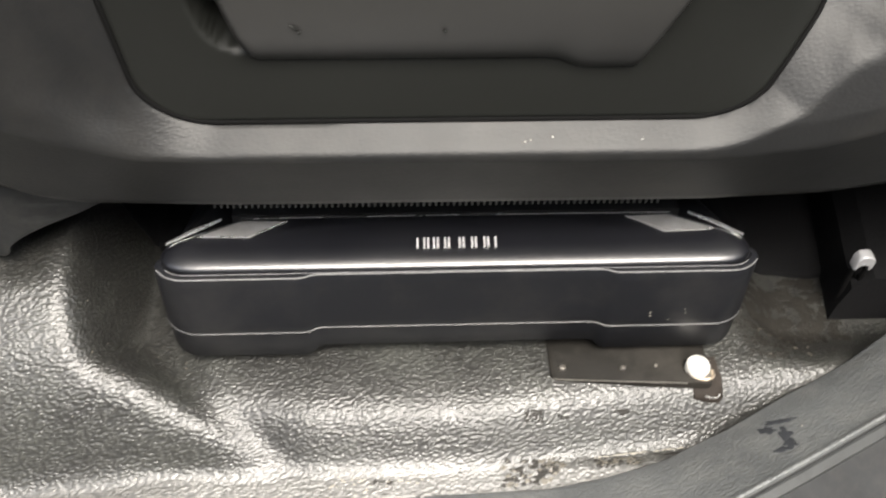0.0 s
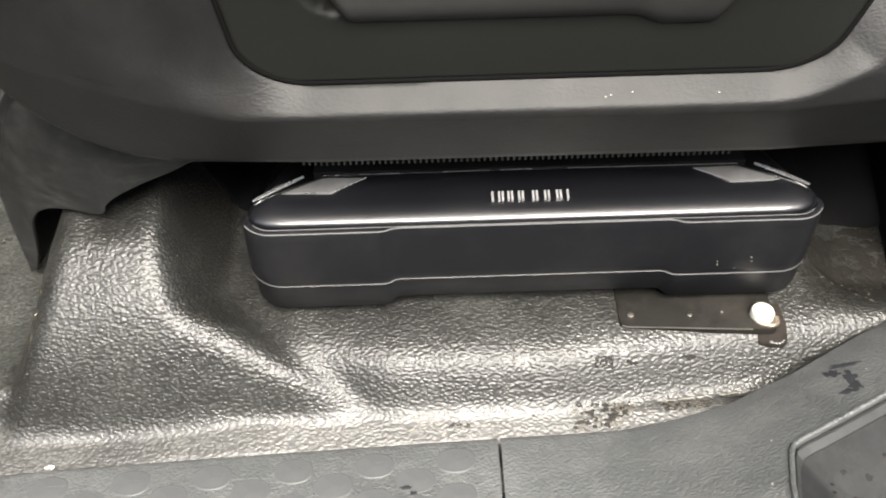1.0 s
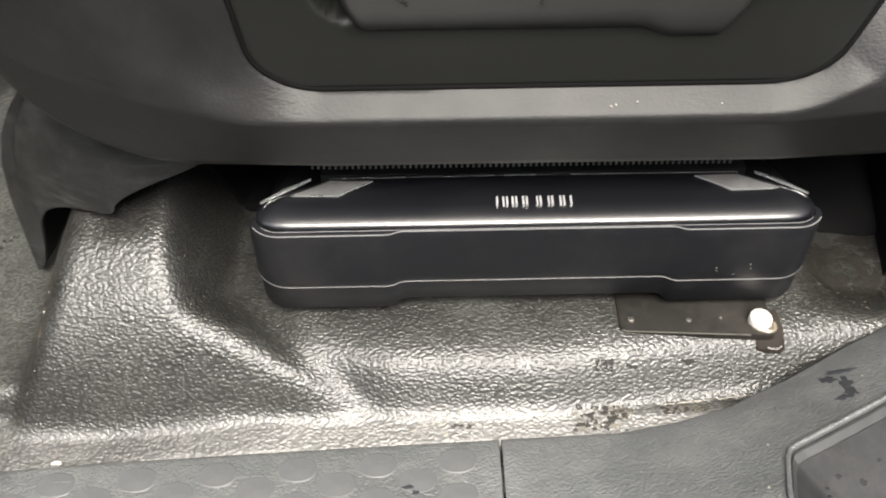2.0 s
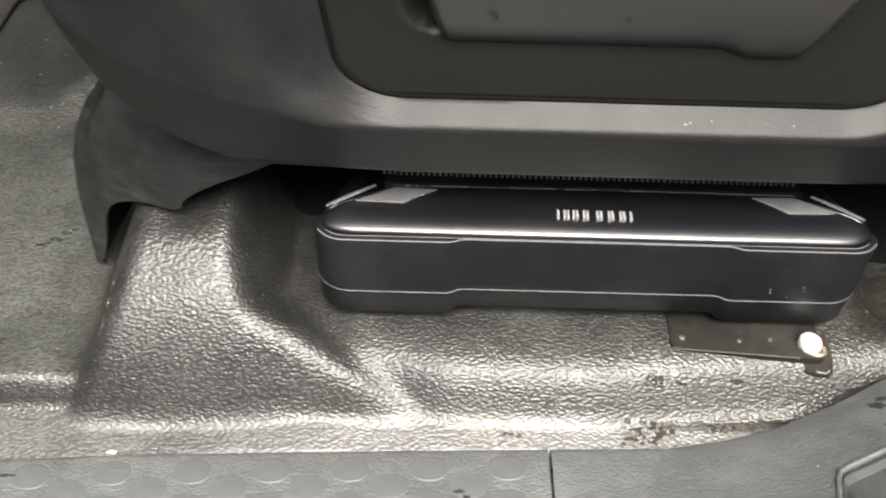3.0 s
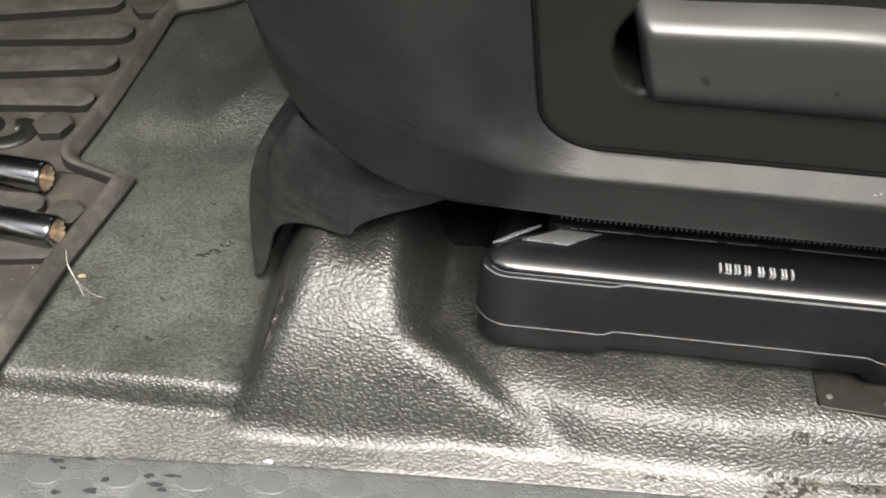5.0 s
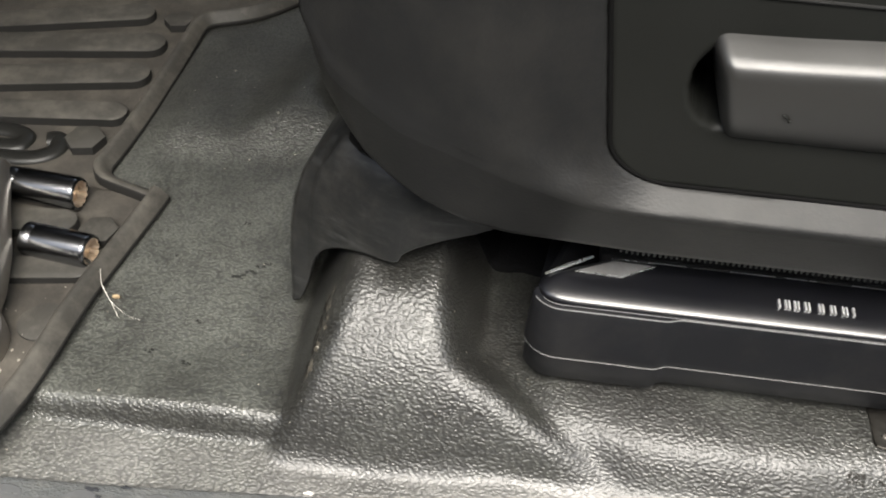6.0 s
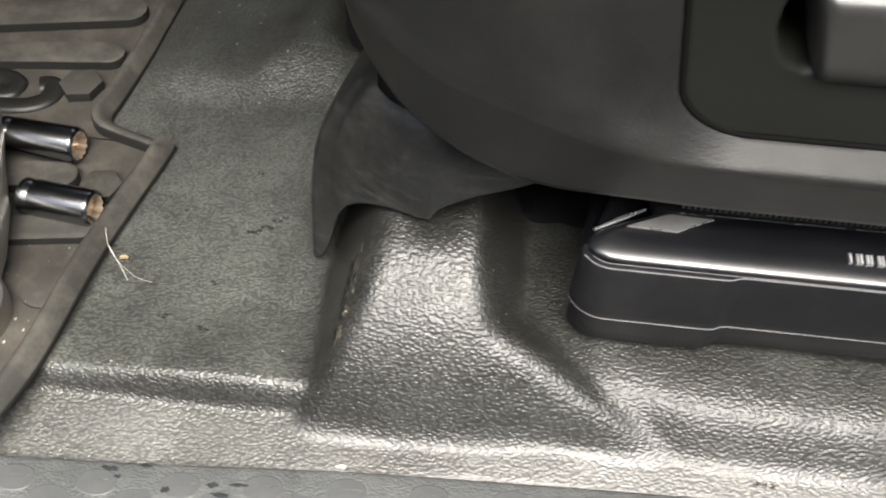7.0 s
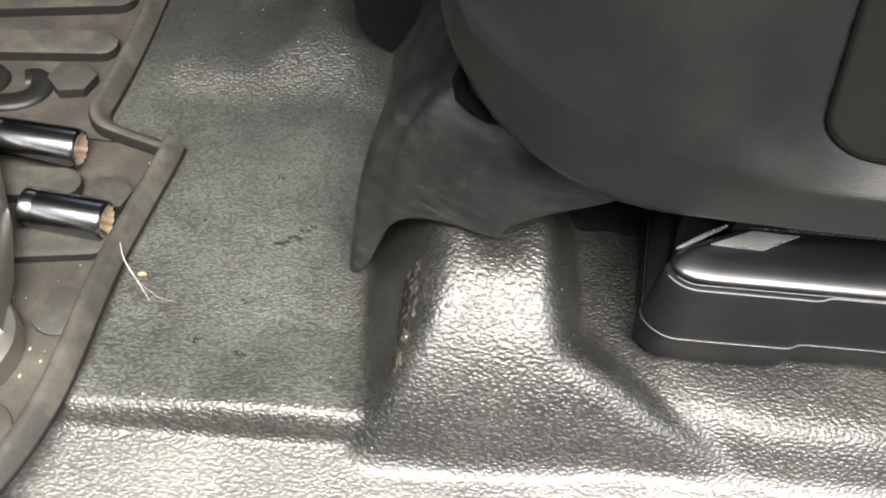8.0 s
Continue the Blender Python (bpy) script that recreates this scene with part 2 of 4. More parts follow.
def polygon(x, y, r, n, turn=0.0):
    return [(x + r * math.cos(turn + k * math.tau / n), y + r * math.sin(turn + k * math.tau / n)) for k in range(n)]


# ---- the moulded floor ----
def sill_edge(x):
    return lerp([(-0.9, 0.19), (-0.322, 0.2225), (-0.208, 0.2315), (-0.092, 0.2355), (0.0, 0.2380), (0.06, 0.2390), (0.087, 0.242), (0.115, 0.2475), (0.145, 0.259), (0.178, 0.2755), (0.21, 0.290), (0.235, 0.306), (0.5, 0.42)], x)


SHOULDER = [(0, 0.0), (0.004, 0.0030), (0.010, 0.0108), (0.016, 0.0176), (0.020, 0.0204), (0.026, 0.0226), (0.034, 0.0239), (0.043, 0.0245), (0.11, 0.025)]


def floor_z(x, y):
    left = 1 - sstep(-0.20, -0.112, x)
    # the strip along the sill, the bead beside it and the flat footwell behind
    strip = -0.0085 + 0.0035 * (1 - left) - 0.0035 * (1 - sstep(-0.310, -0.235, x)) + (0.30 - 0.08 * left) * min(max(y - 0.235, -0.02), 0.017 + 0.0085 * left)
    crown = 0.0040 + 0.0065 * sstep(-0.385, -0.262, x)
    zl = strip + (crown - strip) * smin(1.0, smax(0.0, (y - 0.2582) / 0.0066, 0.04), 0.60)
    zl = zl + (0.0 - zl) * sstep(0.2670, 0.3200, y)
    # the raised platform under the speaker
    ye = 0.2515 + 0.10 * max(0.0, x - 0.03) + 0.006 * (1 - sstep(-0.088, -0.046, x))
    zr = strip if y < ye else sum(lerp(SHOULDER, y - ye + q) for q in (-0.0024, -0.0012, 0, 0.0012, 0.0024)) / 5 + strip * (1 - sstep(ye, ye + 0.006, y))
    base = zl * left + zr * (1 - left)
    base -= 0.004 * sstep(-0.160, -0.132, x) * (1 - sstep(-0.1180, -0.0960, x)) * sstep(0.266, 0.290, y)
    # the hump that covers the seat mounting, with a fin that runs down to the strip
    crest = 0.2893 - 0.39 * (x + 0.1544)
    front, at_crest = (smin(-0.006 + (q - 0.2503) * 1.85, 0.042 + (q - 0.279) * 0.76, 0.020) for q in (y, crest))
    wall = (x + 0.2440 - 0.03 * max(0.0, 0.34 - y)) * 2.3
    side = 0.075 - 2.4 * (x + 0.164)
    fin = at_crest - (0.80 - 0.40 * sstep(-0.115, -0.075, x)) * (y - crest) / 1.073
    hump = smin(smin(front, wall, 0.024), smin(smax(side, fin, 0.010), 0.073, 0.012), 0.022 - 0.006 * sstep(-0.110, -0.070, x))
    z = smax(base, hump, 0.009 - 0.004 * sstep(-0.150, -0.110, x) + 0.003 * sstep(-0.105, -0.085, x))
    z -= 0.006 * math.exp(-((x + 0.187) / 0.015) ** 2) * sstep(0.310, 0.338, y) * (1 - sstep(-0.165, -0.150, x))
    # a rise further in
    near = sstep(-0.335, -0.290, x)
    far = sstep(0.466, 0.500 + 0.036 * near, y) * (1 - sstep(0.51 + 0.03 * near, 0.64, y)) * sstep(-0.405, -0.370, x)
    z += (0.0075 + 0.009 * near) * far
    z -= 0.010 * sstep(-0.275, -0.245, x) * sstep(0.480, 0.520, y)
    z -= 0.028 * sstep(-0.290, -0.250, x) * sstep(0.518, 0.560, y)
    z -= 0.030 * sstep(0.160, 0.205, x) * sstep(0.288, 0.335, y)
    z -= 0.012 * sstep(0.0015, 0.006, sill_edge(x) - y)
    z += 0.0006 * noise.noise((x * 30, y * 30, 0.3)) + 0.0010 * noise.noise((x * 9, y * 9, 4.0))
    return z


xs = np.concatenate([np.arange(-0.95, -0.46, 0.02), np.arange(-0.46, 0.26, 0.003), np.arange(0.26, 0.8, 0.02)])
ys = np.concatenate([np.arange(0.19, 0.24, 0.004), np.arange(0.24, 0.30, 0.002), np.arange(0.30, 0.42, 0.003), np.arange(0.42, 0.6, 0.006), np.arange(0.6, 1.3, 0.03)])
bm = sheet([[(x, y, floor_z(x, y)) for x in xs] for y in ys])
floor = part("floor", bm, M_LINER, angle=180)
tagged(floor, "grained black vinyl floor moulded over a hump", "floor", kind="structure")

# black sheets that paint the deep shade under the seat and beside the speaker
rows = []
for y in np.concatenate([np.arange(0.490, 0.60, 0.006), np.arange(0.60, 1.25, 0.05)]):
    x0 = lerp([(0.490, -0.225), (0.505, -0.2400), (0.522, -0.2520), (0.537, -0.2660), (0.549, -0.2820), (0.558, -0.2980), (0.64, -0.3050), (1.3, -0.330)], y)
    rows.append([(x, y, 0.004 + h) for x, h in ((x0, -0.006), (x0 + 0.002, -0.001), (x0 + 0.006, 0), (x0 + 0.05, 0), (-0.05, 0))])
tagged(part("carpet", sheet(rows), M_SHADE_RAIL), "black sheet painting the deep shade under the seat", "carpet", kind="structure")
rows = []
for x in np.arange(0.150, 0.50, 0.01):
    y0 = lerp([(0.15, 0.380), (0.19, 0.379), (0.22, 0.374), (0.26, 0.370), (0.5, 0.47)], x) + 0.003 * noise.noise((x * 90, 0, 0)) + 0.003 * noise.noise((x * 260, 3, 0))
    rows.append([(x, y, floor_z(x, y) + h) for y, h in ((y0, -0.002), (y0 + 0.002, 0.0022), (y0 + 0.005, 0.0035), (y0 + 0.03, 0.004), (y0 + 0.08, 0.004), (y0 + 0.2, 0.004))])
shade_gap_rows = []
for x in np.arange(-0.172, -0.096, 0.004):
    y0 = 0.376 + 0.2 * max(0.0, -0.108 - x) + 0.0008 * math.sin(x * 300)
    shade_gap_rows.append([(x, y, floor_z(x, y) + h) for y, h in ((y0, -0.002), (y0 + 0.002, 0.0022), (y0 + 0.005, 0.0035), (y0 + 0.02, 0.004), (y0 + 0.05, 0.005), (y0 + 0.14, 0.006))])
tagged(part("carpet", sheet(shade_gap_rows), M_SHADE_RAIL), "black sheet painting the shade between hump and speaker", "carpet", kind="structure")
tagged(part("carpet", sheet(rows), M_SHADE_RAIL), "black sheet painting the shade behind the speaker", "carpet", kind="structure")

# ---- door sill ----
EDGE_Z = [(-0.9, -0.004), (-0.2, -0.003), (0.0, 0.001), (0.06, 0.003), (0.09, 0.007), (0.115, 0.011), (0.145, 0.016), (0.18, 0.020), (0.235, 0.026), (0.5, 0.05)]


def sill_z(x, y):
    d = max(0.0, sill_edge(x) - y)
    return lerp(EDGE_Z, x) + 0.0015 * min(1, d / 0.01) + (0.04 + 0.42 * sstep(0.0, 0.13, x)) * min(d, 0.07)


LIP = [(0.112, 0.150), (0.1185, 0.185), (0.1250, 0.2045), (0.1275, 0.2095), (0.1325, 0.2125), (0.150, 0.2195), (0.175, 0.2310), (0.22, 0.252), (0.30, 0.29), (0.5, 0.385)]


def sill_piece(columns, name, label):
    rows = []
    for f in (0.0, 0.0, 0.006, 0.015, 0.03, 0.08, 0.15, 0.23, 0.31, 0.39, 0.48, 0.62, 0.85, 1.0):
        row = []
        for x in columns:
            depth = 0.13 if x < 0.112 else min(0.13, sill_edge(x) - lerp(LIP, x))
            y = sill_edge(x) - f * depth
            drop = 0.02 if not rows else (0.0015 if len(rows) == 1 else 0.0004 if len(rows) == 2 else 0)
            row.append((x, y, sill_z(x, y) - drop))
        rows.append(row)
    rows.append([(x, y - (0.002 if x < 0.112 else 0.0002), z - (0.45 if x < 0.112 else 0.006)) for x, y, z in rows[-1]])
    ob = part(name, sheet(rows), M_SILL, angle=60)
    return tagged(ob, label, "door sill", kind="structure")


sill_plate = sill_piece(np.linspace(-0.9, 0.0003, 60), "sill_plate", "grey plastic sill plate with oval tread pads")
sill_trim = sill_piece(np.concatenate([np.linspace(0.0018, 0.110, 20), np.linspace(0.112, 0.15, 30), np.linspace(0.155, 0.5, 30)]), "sill_trim", "plain grey plastic trim curving up beside the sill")

PAD = [(1.06, -0.0002), (1.00, 0.00010), (0.95, 0.00013), (0.88, 0.00008), (0.78, 0.00005), (0.4, 0.00005)]
dome = None
for r in range(6):
    for k in range(14):
        x = -0.0385 * (k + 0.5 + 0.5 * (r % 2)) - 0.001
        y = sill_edge(x) - 0.0120 - 0.0094 * r
        if dome is None:
            dome = part("tread_pad", loft([[(q * 0.0090 * math.cos(a), q * 0.0066 * math.copysign(abs(math.sin(a)) ** 0.8, math.sin(a)), z) for a in np.linspace(0, math.tau, 25)[:-1]] for q, z in PAD]), M_DISH, sill_plate, angle=60)
            ob = dome
        else:
            ob = new("tread_pad", dome.data)
            ob.parent = sill_plate
        ob.location = (x, y, sill_z(x, y))
        ob.rotation_euler = (math.atan((sill_z(x, y + 0.004) - sill_z(x, y - 0.004)) / 0.008), -math.atan((sill_z(x + 0.004, y) - sill_z(x - 0.004, y)) / 0.008), 0)
lip = [(x, lerp(LIP, x)) for x in np.concatenate([np.linspace(0.112, 0.125, 8), np.linspace(0.1265, 0.135, 8), np.linspace(0.14, 0.5, 16)])]
part("lip", tube([(x, y, sill_z(x, y)) for x, y in lip], 0.0013, 8), M_SILL, sill_trim)
def inset(offsets):
    return sheet([[(x + d * 0.9, y - d, sill_z(x, y) - 0.46 * d + h) for d, h in offsets] for x, y in lip])


part("step_rim", inset(((0.0, -0.0012), (0.0016, -0.0016), (0.0020, -0.0024), (0.0046, -0.0032), (0.0050, -0.0050))), M_RIM, sill_trim, angle=25)
part("step_groove", tube([(x + 0.0016, y - 0.0018, sill_z(x, y) - 0.0012) for x, y in lip], 0.0005, 8), M_STEP, sill_trim)
part("step_panel", inset(((0.0048, -0.0046), (0.03, -0.0050), (0.06, -0.0050), (0.09, -0.0050))), M_STEP, sill_trim, "darker recessed step panel")

# ---- car seat side ----
ZB = [(-0.224, 0.205), (-0.2215, 0.190), (-0.2165, 0.175), (-0.210, 0.165), (-0.2045, 0.158), (-0.197, 0.150), (-0.185, 0.1425), (-0.170, 0.1355), (-0.147, 0.1285), (-0.13, 0.126), (-0.07, 0.1233), (0.12, 0.1228),
      (0.17, 0.1252), (0.21, 0.1305), (0.30, 0.1415), (0.46, 0.1565)]
ZC = [(-0.224, 0.215), (-0.21, 0.192), (-0.18, 0.180), (-0.147, 0.174), (-0.1, 0.167), (-0.06, 0.1645), (0.11, 0.163), (0.15, 0.168), (0.2, 0.183), (0.30, 0.205), (0.46, 0.23)]


def seat_back(x):
    return 0.034 * (max(0.0, -0.12 - x) / 0.104) ** 2.5 + 0.03 * (max(0.0, x - 0.16) / 0.18) ** 2


def right_lean(x, z):
    return 0.45 * max(0.0, z - lerp(ZC, x) - 0.009) * sstep(0.10, 0.17, x)


def seat_y(x, z):
    return 0.2935 + 0.08 * (z - lerp(ZC, x) - 0.0105) + seat_back(x) + right_lean(x, z)


seat = thing("car_seat", "dark grey plastic side cover of a car seat", "car seat", at=(0, 0.4, 0.12))
seat_x = np.concatenate([np.linspace(-0.224, -0.20, 24), np.linspace(-0.199, -0.056, 75), np.linspace(-0.052, 0.10, 40), np.linspace(0.102, 0.18, 40), np.linspace(0.185, 0.46, 30)])
ZP = 0.1741


def rounded_side(edge, rx, rz):
    """The side of the panel, by height: a straight slanting edge with an elliptic lower corner."""
    return [(z, edge(z) + rx * (1 - math.sqrt(1 - max(0.0, 1 - (z - ZP) / rz) ** 2))) for z in np.concatenate([ZP + rz * (1 - np.cos(np.linspace(0, math.pi / 2, 16))), np.linspace(ZP + rz + 0.002, 0.30, 12)])]


XL = rounded_side(lambda z: -0.0965 - 0.158 * (z - 0.196), 0.025, 0.0185)
XR = rounded_side(lambda z: 0.132 + 0.60 * min(z - 0.189, 0.025) + 0.27 * max(0.0, z - 0.214), -0.021, 0.0125)
zs = list(ZP + 0.0185 * (1 - np.cos(np.linspace(0.02, math.pi / 2, 24)))) + list(np.linspace(0.194, 0.30, 56))
outline = [(lerp(XL, z), z) for z in reversed(zs)] + [(x, ZP) for x in np.linspace(lerp(XL, ZP) + 0.001, lerp(XR, ZP) - 0.001, 60)] + [(lerp(XR, z), z) for z in zs]
OUTLINE = np.array(outline)


def cover_y(x, z):
    """The face of the side cover: a bowed body, cut back by a ledge that runs round the panel."""
    zc, s = lerp(ZC, x), 0.08 + 0.92 * sstep(-0.165, -0.092, x)
    zb = lerp(ZB, x) + 0.005
    peak = 0.2935 - 0.0107 * s
    proud = 0.0078 * sstep(-0.175, -0.118, x) + (0.0107 * s - 0.0078) * sstep(-0.110, -0.070, x)
    below = 0.3012 + (peak - 0.3012) * min(1.0, (z - zb) / (zc - 0.0008 - zb))
    above = 0.2935 - proud + 0.10 * max(0.0, z - zc) - (0.2935 - proud - peak) * (1 - sstep(0.0, 0.012, z - zc))
    rest = seat_y(x, z) - seat_back(x) - 0.0015
    lean = 0.28 * sstep(-0.152, -0.115, x) * (1 - sstep(-0.060, -0.030, x)) + 0.16 * sstep(0.110, 0.150, x) * (1 - sstep(0.20, 0.26, x))
    above = smin(above + lean * max(0.0, z - zc), max(rest, above), 0.002)
    body = smax(below, above, 0.0006) if z < zc + 0.004 else above
    a, d = OUTLINE[:-1], OUTLINE[1:] - OUTLINE[:-1]
    f = np.clip(((np.array((x, z)) - a) * d).sum(axis=1) / (d * d).sum(axis=1), 0, 1)
    gap = np.array((x, z)) - a - d * f[:, None]
    near = gap[np.argmin((gap ** 2).sum(axis=1))]
    inside = z > ZP and lerp(XL, z) < x < lerp(XR, z)
    ledge = seat_y(x, z) - seat_back(x) + (0.003 if inside else -math.hypot((0.50 + 0.65 * sstep(-0.112, -0.060, x)) * near[1], 0.28 * near[0]))
    return (smax(body, ledge, 0.0012) if not inside else ledge) + seat_back(x) + (0 if inside else right_lean(x, z) * 0.5)


rows = []
for k in range(5):
    rows.append([(x, y + seat_back(x), lerp(ZB, x) + h) for x in seat_x for y, h in (((0.42, 0.05), (0.34, 0.012), (0.312, 0.001), (0.3055, -0.0002), (0.3030, 0.0016))[k],)])
for f in np.concatenate([np.linspace(0, 0.36, 72), np.linspace(0.37, 0.8, 34), np.linspace(0.84, 1, 5)]):
    row = []
    for x in seat_x:
        z0 = lerp(ZB, x) + 0.005
        z = z0 + (0.36 - z0) * f ** 1.25
        row.append((x, cover_y(x, z), z))
    rows.append(row)
rows.append([(x, 0.42, 0.37) for x in seat_x])
bm = sheet(rows)
hidden = [f for f in bm.faces if all(v.co.z > 0.178 and lerp(XL, v.co.z) + 0.006 < v.co.x < lerp(XR, v.co.z) - 0.006 and v.co.z < 0.285 for v in f.verts)]
bmesh.ops.delete(bm, geom=hidden, context="FACES")
cover = part("side_cover", bm, M_SEAT, seat, angle=80)
cover.modifiers.new("thickness", "SOLIDIFY").thickness = 0.003
cover.modifiers["thickness"].offset = -1

rows = []
for z in zs:
    row = []
    for f in np.linspace(0, 1, 180):
        x = lerp(XL, z) + (lerp(XR, z) - lerp(XL, z)) * f
        edge = min(x - lerp(XL, z), lerp(XR, z) - x, z - ZP)
        pocket = 0.034 * (1 - sstep(0.80, 1.00, math.hypot((x + 0.0575) / 0.0140, (z - 0.2210) / 0.0182)))
        row.append((x, seat_y(x, z) - 0.0008 + 0.0012 * (1 - min(1, edge / 0.0015)) + pocket, z))
    rows.append(row)
panel = part("panel", sheet(rows), M_PANEL, seat, "black recessed plastic panel", angle=80)
part("panel_gap", tube([(x, seat_y(x, z) - 0.0004, z) for x, z in outline], 0.0010), M_GAP, panel, "dark gap round the panel")

LEVER = [(0.310, 0.2404), (0.304, 0.2403), (0.2990, 0.2388), (0.2945, 0.2366), (0.2905, 0.2343), (0.2877, 0.2326), (0.2860, 0.2304), (0.2855, 0.2270), (0.2861, 0.2200), (0.2876, 0.2120), (0.2902, 0.2050), (0.2928, 0.2010), (0.2960, 0.1982), (0.306, 0.196)]
rings = []
for f in np.concatenate([np.linspace(0, 0.06, 20), np.linspace(0.08, 0.92, 40), np.linspace(0.94, 1, 20)]):
    e = min(1.0, min(f, 1 - f) / 0.050)
    k = (1 - (1 - e) ** 3) ** (1 / 3)
    ring = []
    for y, z in LEVER:
        x0, x1 = -0.0665 + 0.31 * (0.234 - z), 0.099 - 0.016 * (1 - sstep(0.198, 0.236, z))
        x = x0 + (x1 - x0) * f
        dip = 0.0042 * sstep(0.049, 0.062, x) * (1 - sstep(0.200, 0.222, z))
        ring.append((x, 0.310 + (y - 0.310) * (0.1 + 0.9 * k), 0.219 + (z - 0.219) * ((0.82 + 0.18 * k) if z > 0.219 else (0.74 + 0.26 * k)) - dip + (0.0028 + 0.0034 * math.exp(-((x - 0.014) / 0.046) ** 2)) * sstep(0.212, 0.226, z)))
    rings.append(ring)
part("lever", loft(rings), M_LEVER, seat, "grey height lever with a rounded upper edge", angle=60)
bm = bmesh.new()
for x, z, w, h, turn in ((-0.0370, 0.2165, 0.0022, 0.0006, 0.6), (-0.0352, 0.2148, 0.0007, 0.0009, 0.2), (-0.0443, 0.2270, 0.0016, 0.0005, -0.3), (0.012, 0.2150, 0.0010, 0.0006, 0)):
    bmesh.ops.create_icosphere(bm, subdivisions=2, radius=1, matrix=Matrix.LocRotScale((x, 0.2866, z), Euler((0, turn, 0)), (w * 0.8, 0.0006, h * 0.8)))
tagged(part("smudges", bm, M_PANEL, seat, "dark smudges on the lever"), kind="stuff")

part("upper_seam", tube([(x, seat_y(x, 0.2560) - 0.0012, 0.2560) for x in np.linspace(-0.055, 0.12, 12)], 0.0007, 8), M_SEAT, panel, "raised seam above the lever")

# ---- cover of the seat mounting ----
FLAP = [(-0.200, 0.62), (-0.222, 0.52), (-0.240, 0.44), (-0.250, 0.395), (-0.2545, 0.368), (-0.2555, 0.357), (-0.2535, 0.3505), (-0.2475, 0.3480), (-0.2420, 0.3470), (-0.2380, 0.3455), (-0.2310, 0.3430),
        (-0.2190, 0.3370), (-0.2050, 0.3300), (-0.1890, 0.3245), (-0.1850, 0.3245), (-0.1780, 0.3250), (-0.165, 0.3260), (-0.150, 0.3265), (-0.136, 0.3260), (-0.115, 0.325)]
FLAP_Z = [0.02, 0.014, 0.008, 0.003, 0.001, 0.003, 0.006, 0.012, 0.029, 0.046, 0.0590, 0.0685, 0.0735, 0.0755, 0.0815, 0.0870, 0.0935, 0.100, 0.108, 0.118]
bm_rows = []
FLAP_TOP = [(-0.157, 0.624, 0.137), (-0.179, 0.524, 0.137), (-0.198, 0.444, 0.1345), (-0.208, 0.399, 0.1355), (-0.2118, 0.378, 0.1366), (-0.2125, 0.371, 0.137), (-0.2125, 0.3665, 0.1372), (-0.2120, 0.3630, 0.1374), (-0.2110, 0.3605, 0.1375), (-0.2097, 0.3588, 0.1375),
            (-0.2070, 0.3572, 0.1375), (-0.2010, 0.3555, 0.137), (-0.1945, 0.3535, 0.137), (-0.1850, 0.3508, 0.137), (-0.1815, 0.3500, 0.137), (-0.175, 0.3490, 0.137), (-0.163, 0.3475, 0.137), (-0.149, 0.346, 0.137), (-0.1355, 0.345, 0.137), (-0.115, 0.344, 0.137)]
low = eased([(x, y, z) for (x, y), z in zip(FLAP, FLAP_Z)], 3)
high = eased(FLAP_TOP, 3)
for f in (0, 0.02, 0.15, 0.3, 0.45, 0.6, 0.72, 0.82, 0.90, 0.96, 1.0):
    g = 0.15 * f + 0.85 * f ** 5
    bm_rows.append([(a.x + (b.x - a.x) * g, a.y + (b.y - a.y) * g, a.z + (b.z - a.z) * f) for a, b in zip(low, high)])
edge = bm_rows[-1]
for f, h in ((0.05, 0.0016), (0.3, 0.003), (0.7, 0.004)):
    bm_rows.append([(x + (-0.165 - x) * f, y + (0.42 - y) * f, z + h) for x, y, z in edge])
mount = thing("seat_mount_cover", "scuffed black plastic cover over the seat mounting", "plastic cover", at=(-0.2, 0.34, 0.07))
flap = part("cover", sheet(bm_rows), M_FLAP, mount, angle=70)
flap.modifiers.new("thickness", "SOLIDIFY").thickness = 0.0025
flap.modifiers["thickness"].offset = -1
slot = [(-0.2075, 0.3665, 0.1400), (-0.2105, 0.3600, 0.1398), (-0.2120, 0.3520, 0.1395), (-0.2105, 0.3440, 0.1390), (-0.2055, 0.3385, 0.1385), (-0.1995, 0.3345, 0.1375), (-0.1930, 0.3325, 0.1365)]
part("clip_slot", tube(slot, 0.0036, 10, lambda f: 0.35 + 2.6 * f * (1 - f)), M_GAP, flap, "dark clip slot")
for ob in mount.children:
    ob.location = -mount.location

# ---- speaker under the seat ----
SX0, SX1, SY0, SY1 = -0.1195, 0.1595, 0.2975, 0.487


def rounded(inset, r=0.021, n=9, slant=1.6):
    x0, x1, y0, y1 = SX0 + inset, SX1 - inset, SY0 + inset, SY1 - inset
    r = max(0.003, r - inset)
    out = []
    for cx, cy, a in ((x0 + r, y0 + r, math.pi), (x1 - r, y0 + r, 1.5 * math.pi), (x1 - r, y1 - r, 0), (x0 + r, y1 - r, 0.5 * math.pi)):
        for q in np.linspace(0, math.pi / 2, n):
            out.append((cx + r * math.cos(a + q), cy + r * math.sin(a + q)))
        if a == math.pi:
            out += [(x, y0) for x in (-0.08, -0.053, -0.050, -0.047, -0.044, -0.02, 0.02, 0.06, 0.083, 0.086, 0.089, 0.092, 0.12)]
    taper = lambda y: slant * min(max(0.0, y - 0.3085), 0.039) ** 2 / (min(max(0.0, y - 0.3085), 0.039) + 0.006)
    return [(x + taper(y) * (1 if x < 0 else -1) * (abs(x - 0.0195) > 0.08), y) for x, y in out]


